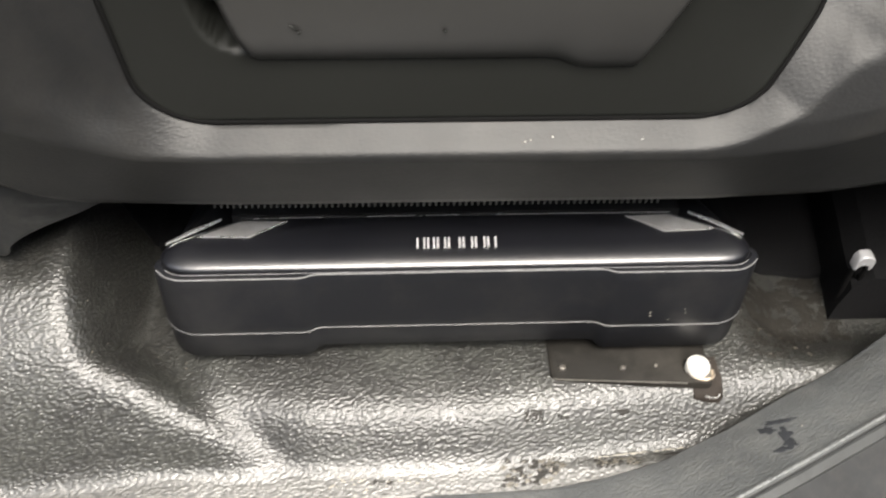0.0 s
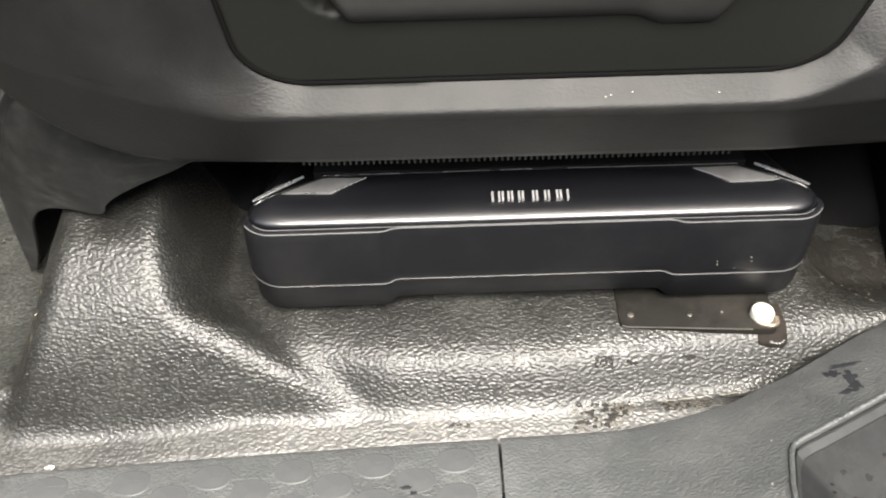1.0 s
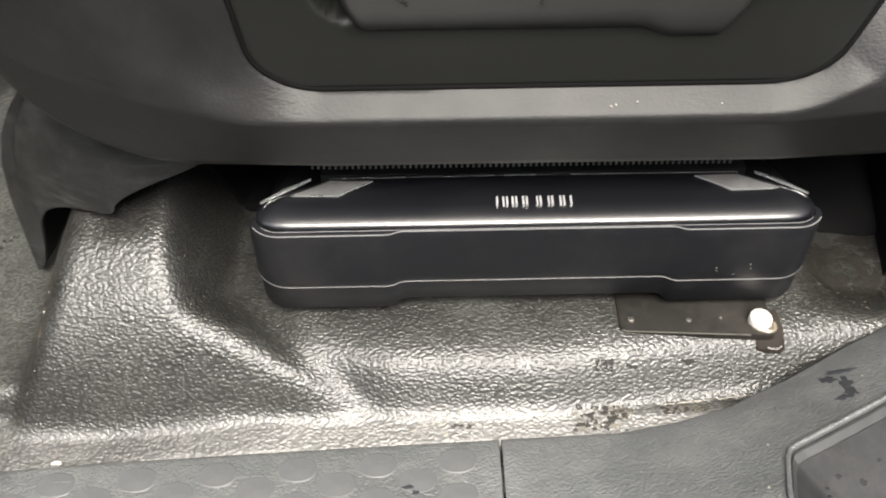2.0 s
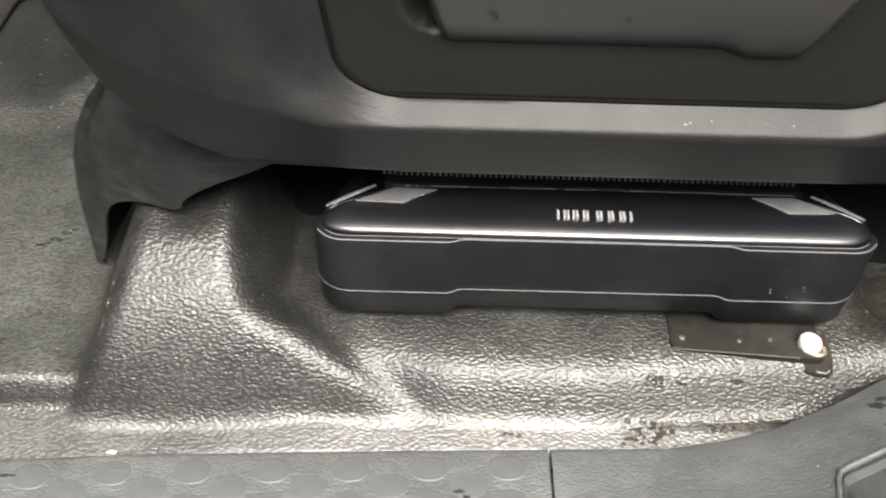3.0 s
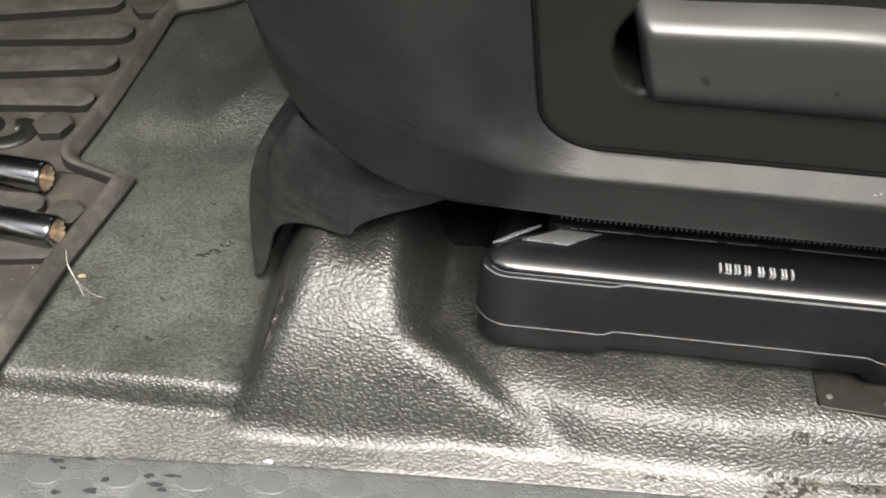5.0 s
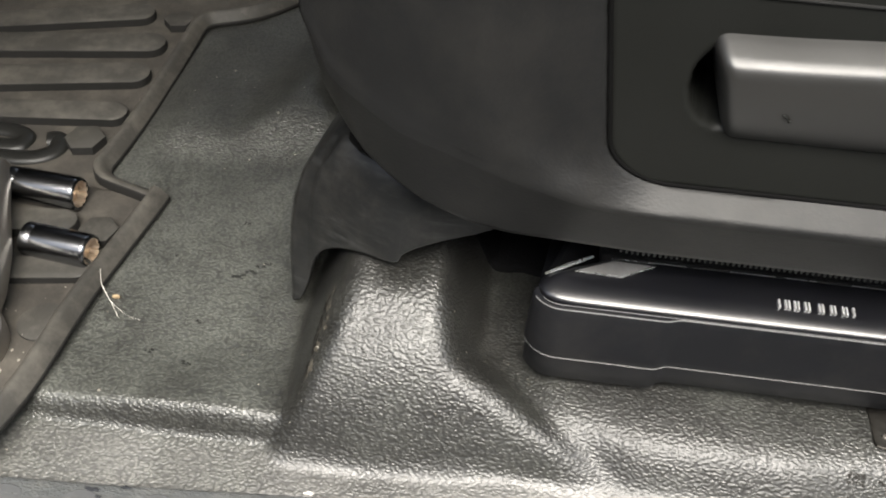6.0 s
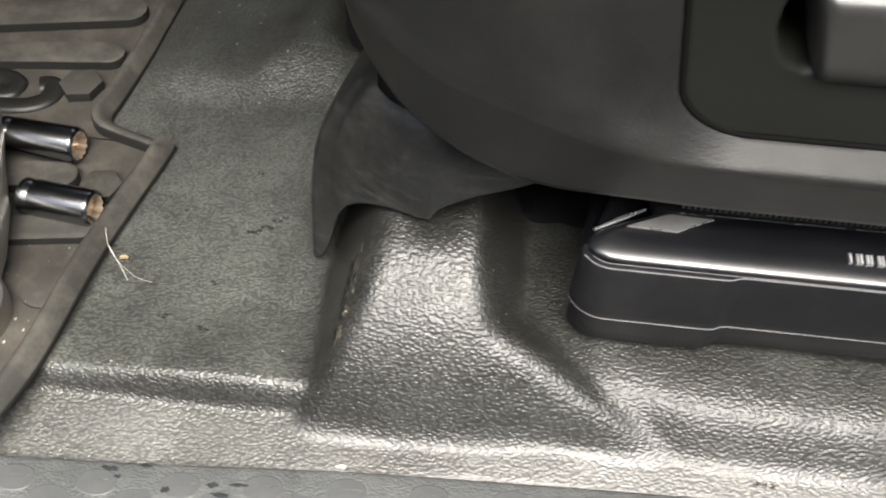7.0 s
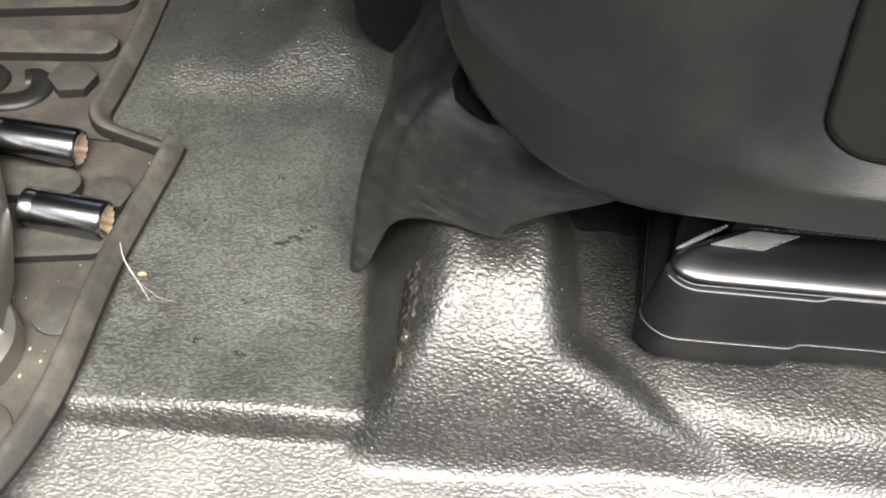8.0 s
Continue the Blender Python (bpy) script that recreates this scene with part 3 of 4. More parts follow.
def body_ring(inset, z, step):
    ring = []
    for x, y in rounded(inset, 0.018 if z < 0.075 else 0.0165, slant=0.75 if z < 0.075 else 1.6):
        mid = sstep(-0.0520, -0.0450, x) * (1 - sstep(0.0840, 0.0910, x)) if y < 0.33 else 0
        ring.append((x, y + 0.0022 * mid, z + step * mid - (0.025 * sstep(0.317, 0.328, y) if z > 0.075 else 0)))
    return ring


speaker = thing("subwoofer", "black slim subwoofer under the seat with a gloss front deck", "speaker", at=(0.02, 0.39, 0.03))
part("base", loft([body_ring(0.006, 0.0290, 0.004), body_ring(0.0025, 0.0295, 0.004), body_ring(0.0012, 0.031, 0.004), body_ring(0.0008, 0.0478, 0.0024)]), M_SUB, speaker)
part("seam_lip", loft([body_ring(0.001, 0.0479, 0.0009), body_ring(-0.0001, 0.0481, 0.0009), body_ring(-0.0001, 0.0482, 0.0009), body_ring(0.0004, 0.0485, 0.0009)]), M_SEAMGLINT, speaker)
part("body", loft([body_ring(0.0004, 0.0485, 0.0009), body_ring(0.0, 0.0495, 0.0009), body_ring(0.0, 0.053, 0.0008), body_ring(0.0009, 0.078, 0.0), body_ring(0.0013, 0.0838, 0.0), body_ring(0.0016, 0.0842, 0.0),
                   body_ring(0.0022, 0.0844, 0), body_ring(0.0042, 0.0843, 0), body_ring(0.0046, 0.0834, 0), body_ring(0.03, 0.0834, 0)]), M_SUB, speaker)
# pale tubes paint the highlights on the black lip edges
ring = body_ring(0.00135, 0.0841, 0)
part("lip_edge", tube([p for p in ring[3:28] if p[1] < 0.312], 0.00028, 8), M_LIPGLINT, speaker, "pale highlight painted along the lip")
ring = [(x, y, 0.0843) for x, y in rounded(0.0042, 0.0165)]
part("lip_edge", tube([p for p in ring[4:27] if p[1] < 0.308], 0.00020, 8), M_LIPGLINT, speaker, "pale highlight painted along the lip")
CX = 0.0195
half = [(0.0, 0.3026), (0.06, 0.3026), (0.118, 0.3028), (0.1245, 0.3035), (0.1300, 0.3056), (0.1330, 0.3090), (0.1340, 0.3125), (0.1325, 0.3165), (0.1200, 0.3232), (0.1085, 0.3280), (0.100, 0.3298), (0.0, 0.3298)]
deck = [(CX + x, y) for x, y in half] + [(CX - x, y) for x, y in reversed(half[1:-1])]


def deck_ring(k, z):
    c = (CX, 0.3175)
    return [(c[0] + (x - c[0]) * (1 - k / 0.13), c[1] + (y - c[1]) * (1 - (k if y < 0.3175 else 0.1 * k) / 0.0150), z + 0.10 * (y - 0.3175)) for x, y in deck]


part("deck", loft([deck_ring(k, z) for k, z in ((0, 0.0830), (-0.0001, 0.0861), (0.0001, 0.0866), (0.0004, 0.0871), (0.0009, 0.08765), (0.0016, 0.0881), (0.0026, 0.08865), (0.0040, 0.0893), (0.0058, 0.0899), (0.0080, 0.0905), (0.0105, 0.0910), (0.0125, 0.0912))]), M_GLOSS, speaker, "gloss black front deck", angle=60)
for sgn in (-1, 1):
    quad = [(CX + sgn * x, y) for x, y in ((0.1175, 0.3186), (0.0945, 0.3182), (0.0780, 0.3268), (0.0985, 0.3274))]
    bm = bmesh.new()
    hi = [bm.verts.new((x, y, 0.0916 + 0.10 * (y - 0.3175))) for x, y in quad]
    lo = [bm.verts.new((x, y, 0.0885)) for x, y in quad]
    bm.faces.new(hi)
    for i in range(4):
        bm.faces.new((lo[i], lo[(i + 1) % 4], hi[(i + 1) % 4], hi[i]))
    facet = part("facet", bm, M_SILVER, speaker, "silver grey corner facet", smooth=False)
    part("facet_rim", tube([(x, y, 0.0916 + 0.10 * (y - 0.3175)) for x, y in quad[:3]], 0.00035, 6), M_EDGE, facet, "bright facet rim")
    part("edge_strip", tube([(CX + sgn * x, y, z) for x, y, z in ((0.1318, 0.3168, 0.0889), (0.1200, 0.3238, 0.0902), (0.1085, 0.3306, 0.0908))], 0.0012, 6,
                            lambda f: 0.5 + 2 * f * (1 - f)), M_EDGE, speaker, "bright edge strip")
for x0, w in ((0.0002, 0.0044), (0.0050, 0.0040), (0.0094, 0.0046), (0.0144, 0.0062), (0.0210, 0.0052), (0.0266, 0.0052), (0.0322, 0.0046)):
    bm = bmesh.new()
    y0, y1 = 0.3112, 0.3160
    for a in (x0, x0 + w - 0.0013):
        bmesh.ops.create_cube(bm, size=1, matrix=Matrix.LocRotScale((a + 0.0005, (y0 + y1) / 2, 0.0900), Euler((0.10, 0, 0)), (0.0009, y1 - y0, 0.0026)))
    part("badge_mark", bm, M_LOGO, speaker, "small silver badge mark", smooth=False)
# bright tube drawn as the highlight on the deck's rear edge
part("rear_trim", tube([(-0.080, 0.3290, 0.0925), (0.020, 0.3294, 0.0926), (0.119, 0.3290, 0.0925)], 0.00015, 6), M_EDGE, speaker, "thin highlight painted along the rear of the deck")
part("top_grille", box(SX0 + 0.035, SX1 - 0.035, 0.3328, 0.46, 0.080, 0.0912, 0.0005), M_BLACK, speaker)
for ob in speaker.children:
    ob.location = -speaker.location
tooth = None
for k in range(74):
    x = -0.079 + k * 0.0025
    if tooth is None:
        tooth = part("edge_tooth", box(-0.0005, 0.0005, -0.0005, 0.0005, -0.0024, 0.0006, 0.0002), M_TOOTH, cover, smooth=False)
        ob = tooth
    else:
        ob = new("edge_tooth", tooth.data)
        ob.parent = cover
    ob.location = (x, 0.3056 + seat_back(x), lerp(ZB, x))
# hidden box added to keep skylight out from under the seat
part("seat_pan", box(-0.205, 0.40, 0.40, 0.90, 0.17, 0.42, 0.01), M_BLACK, seat)
bm = bmesh.new()
for x, z, a, b in ((0.0420, 0.1684, 0.0005, 0.0013), (0.0440, 0.1692, 0.0003, 0.0004), (0.0520, 0.1705, 0.0003, 0.0003), (0.0850, 0.1690, 0.0002, 0.0002)):
    bmesh.ops.create_icosphere(bm, subdivisions=2, radius=1, matrix=Matrix.LocRotScale((x, 0.2868, z), Euler((-0.7, 0.3, 0)), (a, b, 0.0003)))
tagged(part("flecks", bm, M_FIBRE, seat, "small pale paint flecks"), kind="stuff")
for ob in seat.children:
    ob.location = -seat.location
seat.location += Vector((-0.0030, -0.0062, 0.0058))

bm = bmesh.new()
for x, z, w, h in ((0.1094, 0.0575, 0.0006, 0.0003), (0.1098, 0.0553, 0.0007, 0.0003), (0.1187, 0.0524, 0.0006, 0.0002), (0.1256, 0.0597, 0.0002, 0.0005), (0.1263, 0.0569, 0.0003, 0.0004)):
    bmesh.ops.create_cube(bm, size=1, matrix=Matrix.LocRotScale((x, SY0 + 0.0001, z), Euler((0, 0.4, 0)), (w, 0.0006, h)))
scratches = tagged(part("scratches", bm, M_CRUMB, speaker, "small pale scratches", smooth=False), kind="stuff")
scratches.location = -speaker.location

# ---- bracket with bolt ----
bracket = thing("bracket", "flat black steel bracket bolted to the floor", "bracket", at=(0.105, 0.29, 0.022))
part("plate", prism([(0.0645, 0.2862), (0.068, 0.2842), (0.139, 0.2796), (0.1420, 0.2802), (0.1428, 0.284), (0.1428, 0.312), (0.0645, 0.312)], 0.021, 0.0256, 0.0006), M_STEEL, bracket)
TAB = [(0.1340, 0.2768), (0.1400, 0.2758), (0.1466, 0.2758), (0.1488, 0.2778), (0.1486, 0.2850), (0.1470, 0.2960), (0.1330, 0.2960)]
part("lower_plate", loft([[(0.1415 + (x - 0.1415) * k, 0.284 + (y - 0.284) * k, floor_z(0.1415 + (x - 0.1415) * k, 0.284 + (y - 0.284) * k) + h) for x, y in TAB] for k, h in ((1.0, -0.002), (1.0, 0.0012), (0.96, 0.0017), (0.5, 0.0017))]), M_RUST, bracket, "rusty lower tab")
part("worn_corner", tube(eased([(x, y, floor_z(x, y) + 0.0018) for x, y in ((0.1395, 0.2772), (0.1428, 0.2768), (0.1455, 0.2770), (0.1470, 0.2780))]), 0.00045, 6), M_EDGE, bracket, "thin bright crescent on the tab corner")
part("clip", tube(eased([(0.1340, 0.2822, 0.0265), (0.1385, 0.2806, 0.0268), (0.1425, 0.2822, 0.0268), (0.1432, 0.2862, 0.0266)]), 0.0009, 8), M_BRASS, bracket, "brassy retaining clip")
# pale tube painted for the light that the front bevel catches
part("bright_edge", tube([(0.0655, 0.2850, 0.0252), (0.068, 0.2840, 0.0252), (0.100, 0.28195, 0.0252), (0.130, 0.28005, 0.0252)], 0.00035, 6), M_HANDLE, bracket, "pale highlight painted on the front edge")
for x, y, r in ((0.0705, 0.2905, 0.0018), (0.100, 0.2895, 0.0015), (0.1165, 0.2905, 0.0009)):
    part("screw", prism(polygon(x, y, r, 10), 0.0255, 0.0268, 0.0004), M_HANDLE, bracket)
part("washer", prism(polygon(0.1368, 0.2868, 0.0062, 20), 0.0255, 0.0268, 0.0004), M_HANDLE, bracket)
part("bolt_head", prism(polygon(0.1362, 0.2880, 0.0060, 12, 0.3), 0.0255, 0.0302, 0.0016), M_BOLT, bracket, "bright zinc hexagon bolt head")
for ob in bracket.children:
    ob.location = -bracket.location

# ---- seat rail end ----
rail = thing("seat_rail", "dark steel seat rail with a bright end clip", "seat rail", at=(0.26, 0.36, 0.024))
for x0 in (0.2325, 0.2395):
    part("rail_leg", tube([(x0 + 0.001, 0.3490, 0.000), (x0 + 0.001, 0.3480, 0.020), (x0 + 0.0006, 0.3470, 0.032), (x0 + 0.0006, 0.3490, 0.042)], 0.0014, 8), M_GAP, rail)
part("rail_body", loft([[(x + 0.2 * (y - 0.346), y, z) for x, z in ((0.2300, -0.008), (0.2320, 0.006), (0.2360, 0.020), (0.246, 0.028), (0.33, 0.030), (0.33, -0.008))] for y in (0.343, 0.38, 0.46)]), M_SHADE_RAIL, rail, "black shrouded rail", angle=30)
HOOK = ((0.2302, 0.0375), (0.2304, 0.0448), (0.2320, 0.0476), (0.2355, 0.0485), (0.2385, 0.0474), (0.2405, 0.0440), (0.2402, 0.0388), (0.2386, 0.0366), (0.2376, 0.0408), (0.2348, 0.0418), (0.2322, 0.0408))
part("end_clip", loft([[(0.2355 + (x - 0.2355) * k, 0.3415 + d, 0.0408 + (z - 0.0425) * k * 0.9) for x, z in HOOK] for d, k in ((0, 0.86), (0.0010, 1), (0.006, 1))]), M_CLIP, rail, "bright metal end clip")
for ob in rail.children:
    ob.location = -rail.location

# ---- rubber mat ----
EDGE = [(-0.40, 0.195), (-0.384, 0.222), (-0.374, 0.255), (-0.370, 0.29), (-0.367, 0.35), (-0.3555, 0.420), (-0.3570, 0.4265), (-0.3660, 0.4305), (-0.392, 0.4388), (-0.3990, 0.4425), (-0.4015, 0.4490), (-0.4000, 0.460),
        (-0.3960, 0.50), (-0.3935, 0.55), (-0.3920, 0.60), (-0.3920, 0.620), (-0.3895, 0.630), (-0.3820, 0.6350), (-0.364, 0.643), (-0.347, 0.655), (-0.325, 0.680)]
rubber = thing("rubber_mat", "dusty dark rubber footwell mat with raised ribs", "floor mat", at=(-0.5, 0.4, 0.0))
SECTION = [(0.004, -0.003), (0.0010, 0.0002), (0.0, 0.0024), (0.0008, 0.0042), (0.0058, 0.0098), (0.0075, 0.0112), (0.0100, 0.0115), (0.0112, 0.0107), (0.0119, 0.0090), (0.0121, 0.0030)]
rows = []
EDGE = [(p.x, p.y) for p in eased([(x, y, 0) for x, y in EDGE], 5)]
for k, (px, py) in enumerate(EDGE):
    a, b = Vector(EDGE[max(0, k - 6)]), Vector(EDGE[min(len(EDGE) - 1, k + 6)])
    d = (b - a).normalized()
    nrm = Vector((-d.y, d.x))
    rows.append([(px + nrm.x * w, py + nrm.y * w, h + 0.006 * (1 - sstep(0.29, 0.37, py))) for w, h in SECTION])
part("rim", sheet(rows), M_MAT, rubber, angle=80, side=M_MATSIDE)
part("sheet", sheet([[(-0.95, y, 0.0035), (-0.50, y, 0.0035), (x - 0.010, y, 0.0035 + 0.006 * (1 - sstep(0.29, 0.37, y)))] for x, y in EDGE]), M_MATLOW, rubber)
for a, b, w in (((-0.58, 0.592), (-0.448, 0.631), 0.024), ((-0.56, 0.566), (-0.426, 0.590), 0.026), ((-0.55, 0.522), (-0.424, 0.549), 0.026), ((-0.54, 0.486), (-0.421, 0.501), 0.021),
                ((-0.47, 0.338), (-0.386, 0.352), 0.018), ((-0.48, 0.382), (-0.411, 0.389), 0.020)):
    part("rib", prism(stadium(a, b, w), 0.002, 0.0100, 0.0009), M_MAT, rubber, side=M_MATSIDE)
for x, y, r, n in ((-0.4140, 0.627, 0.0125, 6), (-0.4290, 0.4700, 0.0140, 6), (-0.3855, 0.385, 0.0125, 6), (-0.388, 0.309, 0.0140, 24), (-0.405, 0.245, 0.0145, 24)):
    part("stud", prism(polygon(x, y, r, n, 0.2), 0.002, 0.0100, 0.0008), M_MAT, rubber, side=M_MATSIDE)
for hook in ([(-0.52, 0.4490), (-0.480, 0.4475), (-0.460, 0.4490), (-0.4490, 0.4555), (-0.4460, 0.4645), (-0.4510, 0.4715), (-0.4570, 0.4700)],
             [(-0.52, 0.4750), (-0.487, 0.4750), (-0.4740, 0.4705), (-0.4720, 0.4640), (-0.4790, 0.4590), (-0.52, 0.4570)]):
    bm = tube(eased([(x, y, 0) for x, y in hook]), 0.0070, 14)
    bmesh.ops.transform(bm, matrix=Matrix.Translation((0, 0, 0.0038)) @ Matrix.Diagonal((1, 1, 0.50, 1)), verts=bm.verts)
    part("emblem", bm, M_WET, rubber, "wet black raised emblem")
for ob in rubber.children:
    ob.location = -rubber.location


# ---- tools on the mat ----
def socket(a, b, r, label):
    a, b = Vector(a), Vector(b)
    length = (b - a).length
    ob = thing("socket", label, "socket", "sockets on the mat")
    n = 36
    prof = [(0.0, r * 0.90), (0.0004, r * 0.95), (0.0009, r * 0.98), (0.0060, r * 0.98), (0.0064, r * 0.96), (0.0078, r * 0.96), (0.0082, r), (length - 0.0024, r), (length - 0.0014, r * 0.98), (length - 0.0002, r * 0.91), (length, r * 0.88), (length, r * 0.80)]
    part("shell", loft([[(q * math.cos(k * math.tau / n), q * math.sin(k * math.tau / n), h) for k in range(n)] for h, q in prof], caps=False), M_CHROME, ob, angle=30)
    rings = []
    for h in (length + 0.0001, length - 0.006):
        rings.append([(r * (0.80 if k % 3 else 0.66) * math.cos(k * math.tau / n), r * (0.80 if k % 3 else 0.66) * math.sin(k * math.tau / n), h) for k in range(n)])
    bm = sheet(rings, closed=True)
    bm.verts.ensure_lookup_table()
    bm.faces.new([bm.verts[n + k] for k in range(n)])
    part("bore", bm, M_BRASS, ob, "brassy fluted bore", angle=20)
    part("drive_end", prism(polygon(0, 0, r * 0.90, 20), 0.0001, 0.003, 0.0002), M_STEEL, ob)
    ob.matrix_world = Matrix.Translation(a) @ (b - a).to_track_quat("Z", "Y").to_matrix().to_4x4()
    return ob


socket((-0.4530, 0.4125, 0.0150), (-0.4055, 0.4085, 0.0150), 0.0110, "polished chrome socket lying on the mat")
socket((-0.4215, 0.3660, 0.0148), (-0.3790, 0.3610, 0.0148), 0.0108, "short polished chrome socket lying on the mat")

ratchet = thing("ratchet", "worn steel ratchet wrench lying on the mat", "wrench", at=(-0.43, 0.30, 0.02))
pts = [Vector((-0.462, 0.415, 0.024)), Vector((-0.448, 0.376, 0.024)), Vector((-0.436, 0.345, 0.024)), Vector((-0.428, 0.315, 0.024)), Vector((-0.424, 0.285, 0.022))]
part("handle", tube(pts, 0.017, 20, lambda f: (0.55, 0.75, 0.95, 1.1, 1.15)[round(f * 4)]), M_HANDLE, ratchet)
part("head", prism(polygon(-0.428, 0.283, 0.030, 36), 0.0085, 0.022, 0.004), M_HANDLE, ratchet)
for ob in ratchet.children:
    ob.location = -ratchet.location

# ---- small litter ----
fibre = part("fibre", tube(eased([(-0.372, 0.354, 0.0095), (-0.3695, 0.348, 0.0092), (-0.3665, 0.342, 0.0088), (-0.362, 0.3365, 0.007), (-0.357, 0.3325, 0.004), (-0.3515, 0.329, 0.003), (-0.346, 0.3263, 0.002), (-0.338, 0.3250, 0.0012)]), 0.00016, 5, lambda f: 1 - 0.6 * f), M_FIBRE)
tagged(fibre, "pale loose fibre lying over the mat edge", "fibre")
part("strand", tube(eased([(-0.3665, 0.342, 0.0092), (-0.3600, 0.3345, 0.0065), (-0.3545, 0.3285, 0.0035), (-0.3510, 0.3240, 0.0022)]), 0.00013, 5), M_FIBRE, fibre)
bm = bmesh.new()
rng = random.Random(4)
for k in range(150):
    x, y = rng.uniform(-0.5, 0.05), rng.uniform(0.235, 0.6)
    if -0.26 < x < 0.2 and y > (0.262 if x > -0.13 else 0.3):
        continue
    r = 0.00025 + 0.0007 * rng.random() ** 4
    z = floor_z(x, y) + (0.0045 if x < -0.37 else 0)
    bmesh.ops.create_icosphere(bm, subdivisions=1, radius=r, matrix=Matrix.Translation((x, y, z + r * 0.5)) @ Matrix.Diagonal((1, rng.uniform(0.5, 1.6), 0.6, 1)))
for k in range(14):
    x, y = rng.gauss(-0.366, 0.012), rng.gauss(0.520, 0.020)
    r = 0.0002 + 0.0004 * rng.random() ** 3
    bmesh.ops.create_icosphere(bm, subdivisions=1, radius=r, matrix=Matrix.Translation((x, y, floor_z(x, y) + r * 0.5)) @ Matrix.Diagonal((1, rng.uniform(0.5, 1.6), 0.6, 1)))
for k in range(46):
    x, y = rng.gauss(-0.400, 0.016), rng.gauss(0.300, 0.045)
    if x > -0.382 or y < 0.21:
        continue
    r = 0.0003 + 0.0006 * rng.random() ** 3
    bmesh.ops.create_icosphere(bm, subdivisions=1, radius=r, matrix=Matrix.Translation((x, y, 0.0035 + 0.006 * (1 - sstep(0.29, 0.37, y)) + r * 0.4)) @ Matrix.Diagonal((1, rng.uniform(0.5, 1.6), 0.6, 1)))
crumbs = part("crumbs", bm, M_CRUMB)
tagged(crumbs, "scattered pale grit on the floor", "grit", kind="stuff")

def blot_rings(x, y, rx, ry, surface, seed, lumps=9, rise=0.0003):
    """Rings of a thin irregular patch that follows the surface under it."""
    g = random.Random(seed)
    waves = [(g.uniform(0.06, 0.30) / (1 + 0.25 * h), g.uniform(0, math.tau), h) for h in range(2, lumps)]
    rings = []
    for q, h in ((1.0, 0.0001), (0.8, rise), (0.35, rise * 1.1)):
        ring = []
        for k in range(36):
            a = k * math.tau / 36
            r = max(0.25, 1 + sum(f * math.sin(n * a + p) for f, p, n in waves))
            px, py = x + rx * r * q * math.cos(a), y + ry * r * q * math.sin(a)
            ring.append((px, py, surface(px, py) + h))
        rings.append(ring)
    return rings


def blot(name, m, label, category, x, y, rx, ry, surface, seed, lumps=9, rise=0.0003, group=""):
    return tagged(part(name, loft(blot_rings(x, y, rx, ry, surface, seed, lumps, rise)), m), label, category, group)


def blots(name, m, label, category, places, surface, seed, pieces, rise=0.0003, size=1.0):
    """Scattered patches that nobody could count, in one mesh."""
    g = random.Random(seed)
    bm = bmesh.new()
    for x, y, rx, ry in places:
        for k in range(pieces):
            f = size * (0.25 + 0.45 * g.random())
            rings = blot_rings(x + rx * g.uniform(-0.9, 0.9), y + ry * g.uniform(-0.9, 0.9), max(rx * f * 0.6, 0.0005), max(ry * f, 0.0004), surface, seed + k + int(x * 1e4), 8, rise)
            vs = [[bm.verts.new(p) for p in r] for r in rings]
            for a, b in zip(vs, vs[1:]):
                for i in range(36):
                    bm.faces.new((a[i], a[(i + 1) % 36], b[(i + 1) % 36], b[i]))
            bm.faces.new(vs[-1])
    return tagged(part(name, bm, m), label, category, kind="stuff")


FIELDS = ((0.0540, 0.2490, 0.0165, 0.0062), (0.0640, 0.2535, 0.0050, 0.0026), (0.0960, 0.2535, 0.0130, 0.0020), (0.0905, 0.2525, 0.0060, 0.0022), (0.0550, 0.2694, 0.0050, 0.0024), (0.176, 0.303, 0.012, 0.007), (0.184, 0.310, 0.012, 0.006), (0.170, 0.320, 0.008, 0.006))
blots("worn_patches", M_WORN, "dark worn patches in the vinyl beside the sill", "worn patch", FIELDS, floor_z, 20, 48, 0.0002, 0.28)
# grime patches laid densely, which also paint in the seat's shade
blots("grime", M_WORN, "dark grime with painted shade on the vinyl behind the speaker", "grime", ((0.180, 0.345, 0.016, 0.020), (0.205, 0.342, 0.018, 0.018), (0.200, 0.362, 0.034, 0.012), (0.226, 0.338, 0.012, 0.014), (0.190, 0.330, 0.016, 0.014)), floor_z, 41, 60, 0.0002, 0.34)
blots("worn_marks", M_WORN, "small dark cuts in the vinyl beside the sill", "worn mark", ((-0.0195, 0.2470, 0.0030, 0.0006), (-0.0150, 0.2462, 0.0022, 0.0009), (0.0200, 0.2508, 0.0022, 0.0012), (0.0690, 0.2690, 0.0026, 0.0010), (0.10, 0.2715, 0.006, 0.0010), (0.1210, 0.2570, 0.0070, 0.0008)), floor_z, 22, 6, 0.0002)
blots("bare_flecks", M_TAN, "pale rubbed flecks among the worn patches", "worn fleck", FIELDS[:3], floor_z, 31, 30, 0.0003, 0.22)
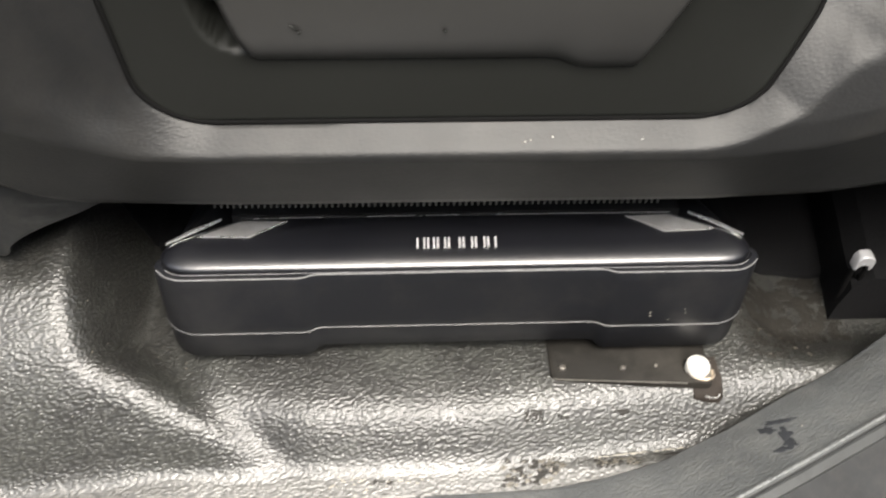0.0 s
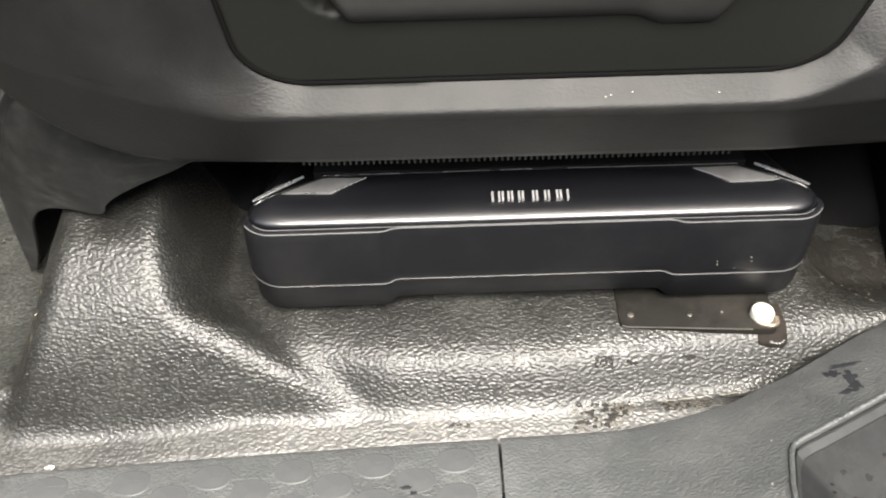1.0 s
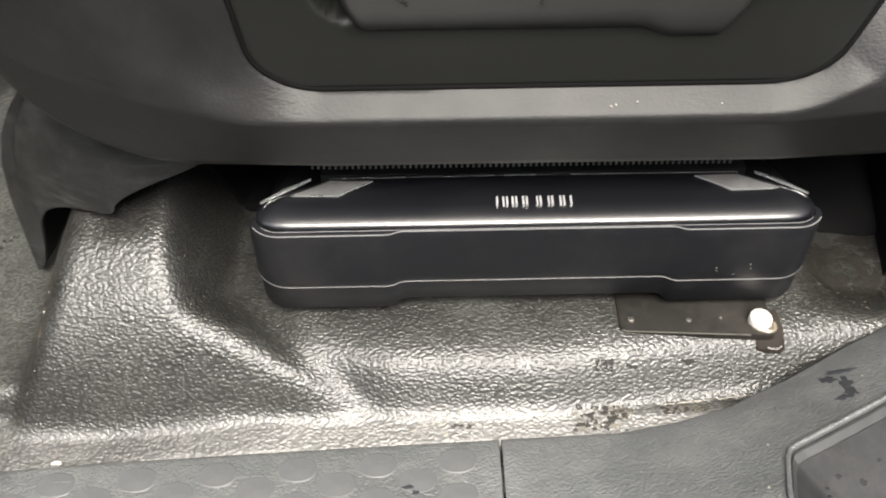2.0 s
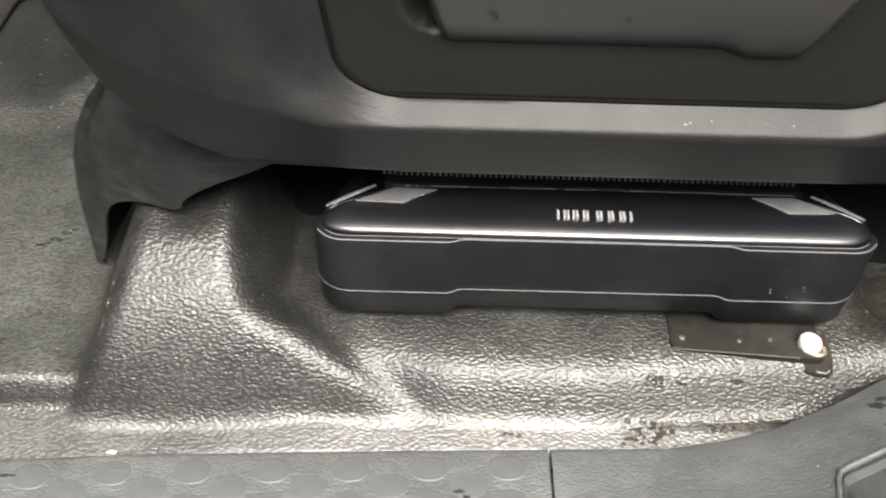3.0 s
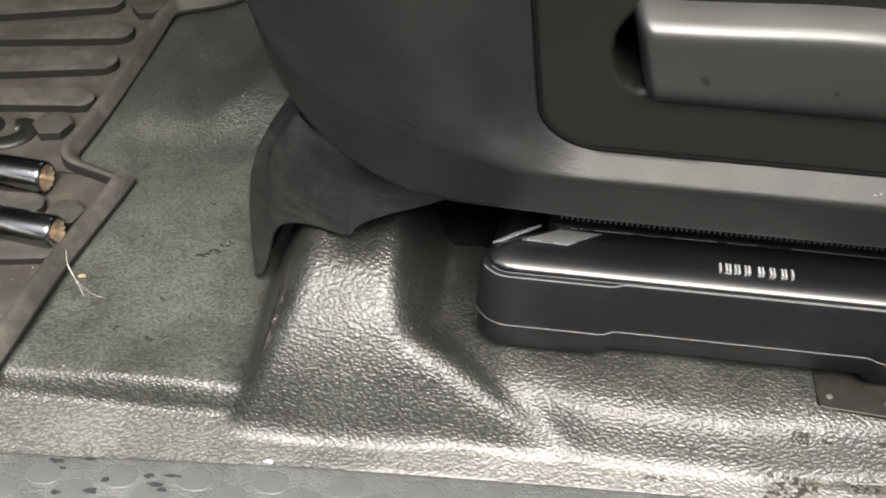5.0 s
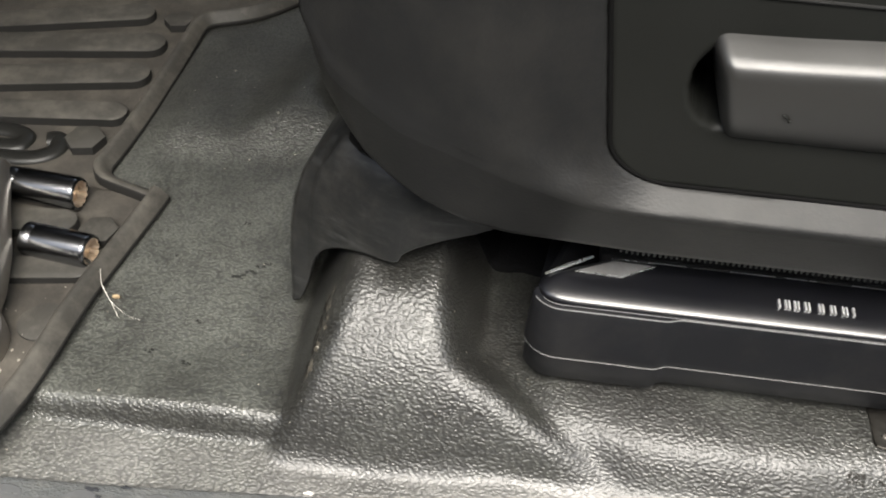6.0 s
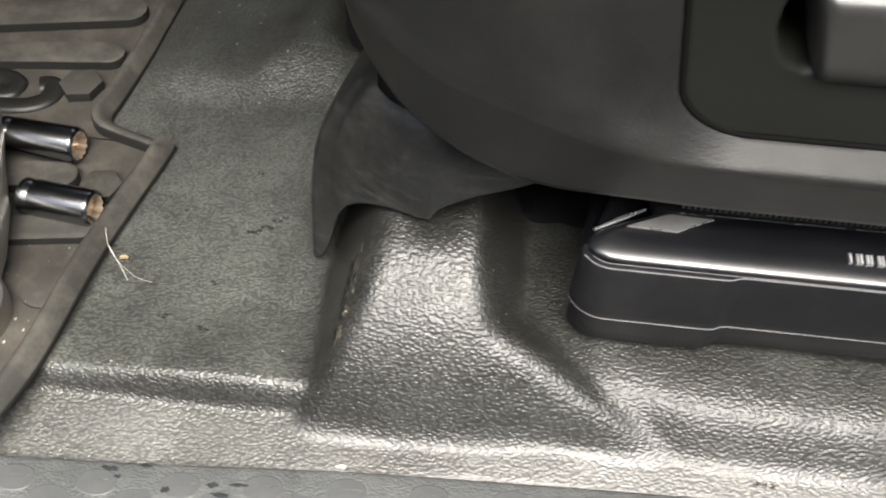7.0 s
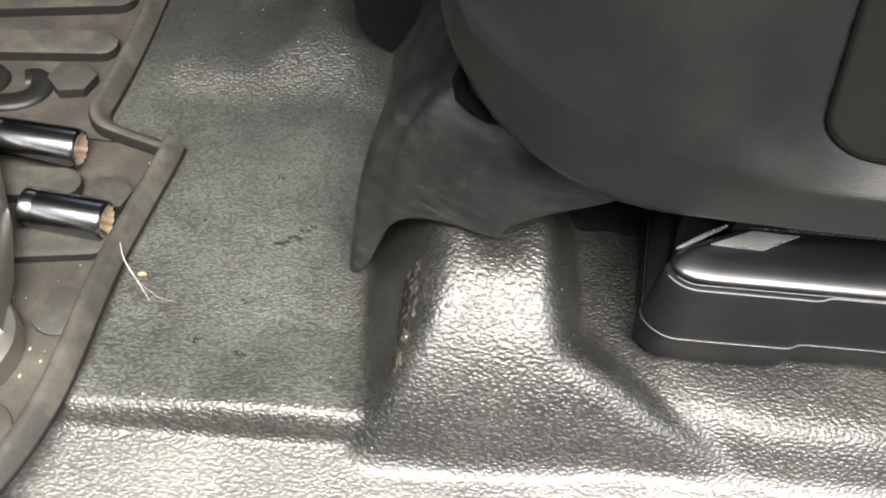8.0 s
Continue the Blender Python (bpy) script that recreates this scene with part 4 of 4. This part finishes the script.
blots("floor_marks", M_SMEAR, "dark smears and specks on the footwell vinyl", "floor mark", ((-0.2925, 0.3690, 0.0045, 0.0018), (-0.2870, 0.3740, 0.0045, 0.0018), (-0.2820, 0.3785, 0.0030, 0.0016), (-0.2780, 0.3820, 0.0020, 0.0010), (-0.325, 0.304, 0.003, 0.0016), (-0.301, 0.297, 0.003, 0.002), (-0.305, 0.330, 0.002, 0.0014),
      (-0.335, 0.380, 0.0016, 0.001), (-0.30, 0.415, 0.002, 0.0012)), floor_z, 60, 6, 0.0002)
blots("edge_scuffs", M_WORN, "dark rubbed patches on the edge of the hump", "worn edge", ((-0.2250, 0.320, 0.0022, 0.004), (-0.2245, 0.312, 0.0026, 0.005), (-0.2260, 0.303, 0.0020, 0.005), (-0.2250, 0.294, 0.0022, 0.004), (-0.2275, 0.284, 0.0016, 0.004)), floor_z, 170, 7, 0.0003)
blots("edge_wear", M_TAN, "tan worn specks on the edge of the hump", "worn edge", ((-0.2225, 0.322, 0.0030, 0.004), (-0.2240, 0.313, 0.0034, 0.005), (-0.2230, 0.303, 0.0034, 0.005), (-0.2245, 0.293, 0.0030, 0.004), (-0.2265, 0.283, 0.0020, 0.004)), floor_z, 90, 13, 0.0002, 0.5)
bm = bmesh.new()
for k in range(34):
    x, y = rng.gauss(-0.026, 0.011), rng.gauss(0.2468, 0.0022)
    bmesh.ops.create_icosphere(bm, subdivisions=1, radius=0.0003 + 0.0008 * rng.random() ** 2, matrix=Matrix.Translation((x, y, floor_z(x, y))) @ Matrix.Rotation(rng.uniform(-0.9, 0.9), 4, "Z") @ Matrix.Diagonal((rng.uniform(1.0, 2.6), 0.5, 0.35, 1)))
for k in range(26):  # the rubbed rim over the dark strip
    x = 0.0836 + 0.0453 * (k + rng.random()) / 26
    y = 0.2556 + 0.10 * (x - 0.0836) + rng.gauss(0, 0.0002)
    bmesh.ops.create_icosphere(bm, subdivisions=1, radius=0.0005, matrix=Matrix.Translation((x, y, floor_z(x, y))) @ Matrix.Rotation(0.1, 4, "Z") @ Matrix.Diagonal((rng.uniform(1.2, 3.2), rng.uniform(0.5, 0.9), 0.4, 1)))
tagged(part("scratches", bm, M_CRUMB), "pale scratches in the vinyl beside the sill", "scratches", kind="stuff")
bm = bmesh.new()
for k in range(40):
    x, y = rng.gauss(-0.126, 0.010), rng.gauss(0.310, 0.010)
    if x > -0.112 and y > 0.292:
        continue
    r = 0.00015 + 0.0005 * rng.random() ** 3
    bmesh.ops.create_icosphere(bm, subdivisions=1, radius=r, matrix=Matrix.Translation((x, y, floor_z(x, y))) @ Matrix.Diagonal((rng.uniform(0.7, 1.8), rng.uniform(0.7, 1.6), 0.3, 1)))
for k in range(70):
    x, y = rng.gauss(0.195, 0.016), rng.gauss(0.318, 0.014)
    if x < 0.163 or y < sill_edge(x) + 0.004:
        continue
    r = 0.00015 + 0.0005 * rng.random() ** 3
    bmesh.ops.create_icosphere(bm, subdivisions=1, radius=r, matrix=Matrix.Translation((x, y, floor_z(x, y))) @ Matrix.Diagonal((rng.uniform(0.7, 1.8), rng.uniform(0.7, 1.6), 0.3, 1)))
tagged(part("dried_mud", bm, M_TAN), "brown dried mud specks beside the speaker", "mud", kind="stuff")
for k, (x, y, rx, ry) in enumerate(((0.167, 0.2560, 0.006, 0.0018), (0.160, 0.2515, 0.0035, 0.0025), (0.166, 0.2470, 0.0025, 0.0045), (0.1655, 0.2400, 0.0028, 0.0030), (0.161, 0.2370, 0.003, 0.002))):
    blot("water_mark", M_MARK, "dark wet mark on the grey sill trim", "water mark", x, y, rx, ry, sill_z, 50 + k, rise=0.0002, group="wet marks on the sill")
for k, (x, y, rx, ry) in enumerate(((-0.325, 0.2180, 0.004, 0.0014), (-0.309, 0.2215, 0.0028, 0.0010), (-0.320, 0.2140, 0.0016, 0.0008), (-0.296, 0.2100, 0.0022, 0.0014), (-0.275, 0.2150, 0.0028, 0.0012), (-0.270, 0.2105, 0.004, 0.0012),
                                    (-0.263, 0.2165, 0.004, 0.0008), (-0.266, 0.2080, 0.0022, 0.0012), (-0.301, 0.2030, 0.0030, 0.0018), (-0.318, 0.2000, 0.0024, 0.0012), (-0.044, 0.2120, 0.0024, 0.0010), (-0.0405, 0.2090, 0.0016, 0.0010))):
    blot("water_mark", M_MARK, "dark water drops on the grey sill plate", "water mark", x, y, rx * 1.05, ry * 1.05, sill_z, 80 + k, rise=0.0006, group="wet marks on the sill")


def step_z(x, y):
    d = 0.0
    for k in range(6):
        d = max(0.0, lerp(LIP, x - 0.9 * d) - y)
    return sill_z(x - 0.9 * d, lerp(LIP, x - 0.9 * d)) - 0.46 * d - 0.0048


for k, (x, y, r) in enumerate(((0.1500, 0.2010, 0.0014), (0.1440, 0.1960, 0.0009), (0.1610, 0.1985, 0.0018), (0.1560, 0.1900, 0.0012), (0.1700, 0.2075, 0.0011), (0.1400, 0.1880, 0.0010), (0.1760, 0.2000, 0.0016), (0.1480, 0.1840, 0.0014), (0.1850, 0.2110, 0.0012))):
    blot("water_drop", M_DROP, "dark dried drop on the step panel", "water mark", x, y, r, r * 0.7, step_z, 200 + k, 6, 0.0002, group="drops on the step panel")
for k, (x, y, r) in enumerate(((0.1207, 0.2152, 0.0007), (0.1124, 0.1899, 0.0008), (0.1743, 0.2500, 0.0006), (0.0650, 0.2120, 0.0004))):
    blot("trim_scuff", M_CRUMB, "small pale scuff on the grey sill trim", "scuff", x, y, r * 0.5, r, sill_z, 220 + k, 8, 0.0002, group="pale scuffs on the trim")
for k, (x, y, r) in enumerate(((-0.2185, 0.2350, 0.0022), (0.0175, 0.2515, 0.0012))):
    blot("scuff", M_FIBRE, "small pale scuff on the vinyl floor", "scuff", x, y, r, r * 0.45, floor_z, 120 + k, 9, 0.0004, group="pale scuffs")
grain = blot("seed_husk", M_HUSK, "tan seed husk beside the mat edge", "husk", -0.3585, 0.340, 0.0022, 0.0012, lambda x, y: floor_z(x, y) + 0.001, 140, 9, 0.0016)

# ---- car shell and surroundings ----
def slab(name, label, category, m, *dims):
    return tagged(part(name, box(*dims), m, smooth=False), label, category, kind="structure")


# unseen roof; its edge is placed to shade the far floor
slab("ceiling", "unseen pale headlining of the car roof, edge set for shade", "ceiling", M_TRIM, -1.1, 1.1, -0.08, 1.6, 1.30, 1.34)
# out of view, raised to cut window light on the far floor
slab("wall_north", "unseen dark far side of the car body, raised for shade", "car wall", M_PANEL, -1.1, 1.1, 1.50, 1.54, -0.3, 0.72)
# unseen end wall, height chosen to darken surfaces that face left
slab("wall_west", "unseen dark end of the footwell, raised for shade", "car wall", M_PANEL, -0.99, -0.95, 0.13, 1.5, -0.3, 1.0)
# unseen slab added to block windscreen light above the footwell
slab("dashboard", "unseen dark slab added over the footwell for shade", "dashboard", M_PANEL, -0.95, -0.66, 0.16, 1.5, 0.42, 0.78)
# added wall, never in view, that blocks light from the front left
rows = []
for z in np.linspace(-0.25, 0.55, 6):
    rows.append([(-0.96, 0.12, z), (-0.99, -0.20, z), (-1.03, -0.80, z), (-1.11, -0.80, z), (-1.07, -0.20, z), (-1.04, 0.12, z)])
tagged(part("wall_door", sheet(rows, closed=True), M_PANEL, smooth=False), "unseen dark wall added at the front left for shade", "car door", kind="structure")
slab("wall_east", "dark rear of the car body", "car wall", M_PANEL, 0.8, 0.84, 0.13, 1.5, -0.3, 1.3)
# pillar added out of view to shade the floor's right end
rows = []
for z in np.linspace(0.02, 1.30, 24):
    f = 0.055 * math.exp(-(z - 0.02) / 0.07)
    rows.append([(0.338 - f, 0.20 - 0.4 * f, z), (0.333 - f, 0.23, z), (0.343 - f, 0.37, z), (0.358 - f, 0.385, z), (0.52, 0.385, z), (0.52, 0.19, z), (0.358 - f, 0.19 - 0.4 * f, z)])
tagged(part("pillar", sheet(rows, closed=True), M_STEP), "unseen dark door pillar added to shade the right end", "door pillar", kind="structure")
slab("ground", "grey concrete ground beside the car", "ground", M_GROUND, -40, 40, -40, 40, -0.50, -0.45)
# made-up wall out of view; hides low sky from the steep faces
slab("wall_south", "unseen plain grey wall added to block low sky", "wall", M_WALL, -6, 6, -2.3, -2.2, -0.45, 1.9)
# unseen block that stops far window light reaching under the seat
slab("tunnel", "unseen dark block added to keep light from under the seat", "car wall", M_BLACK, -0.20, 0.80, 0.72, 0.80, -0.05, 0.24)
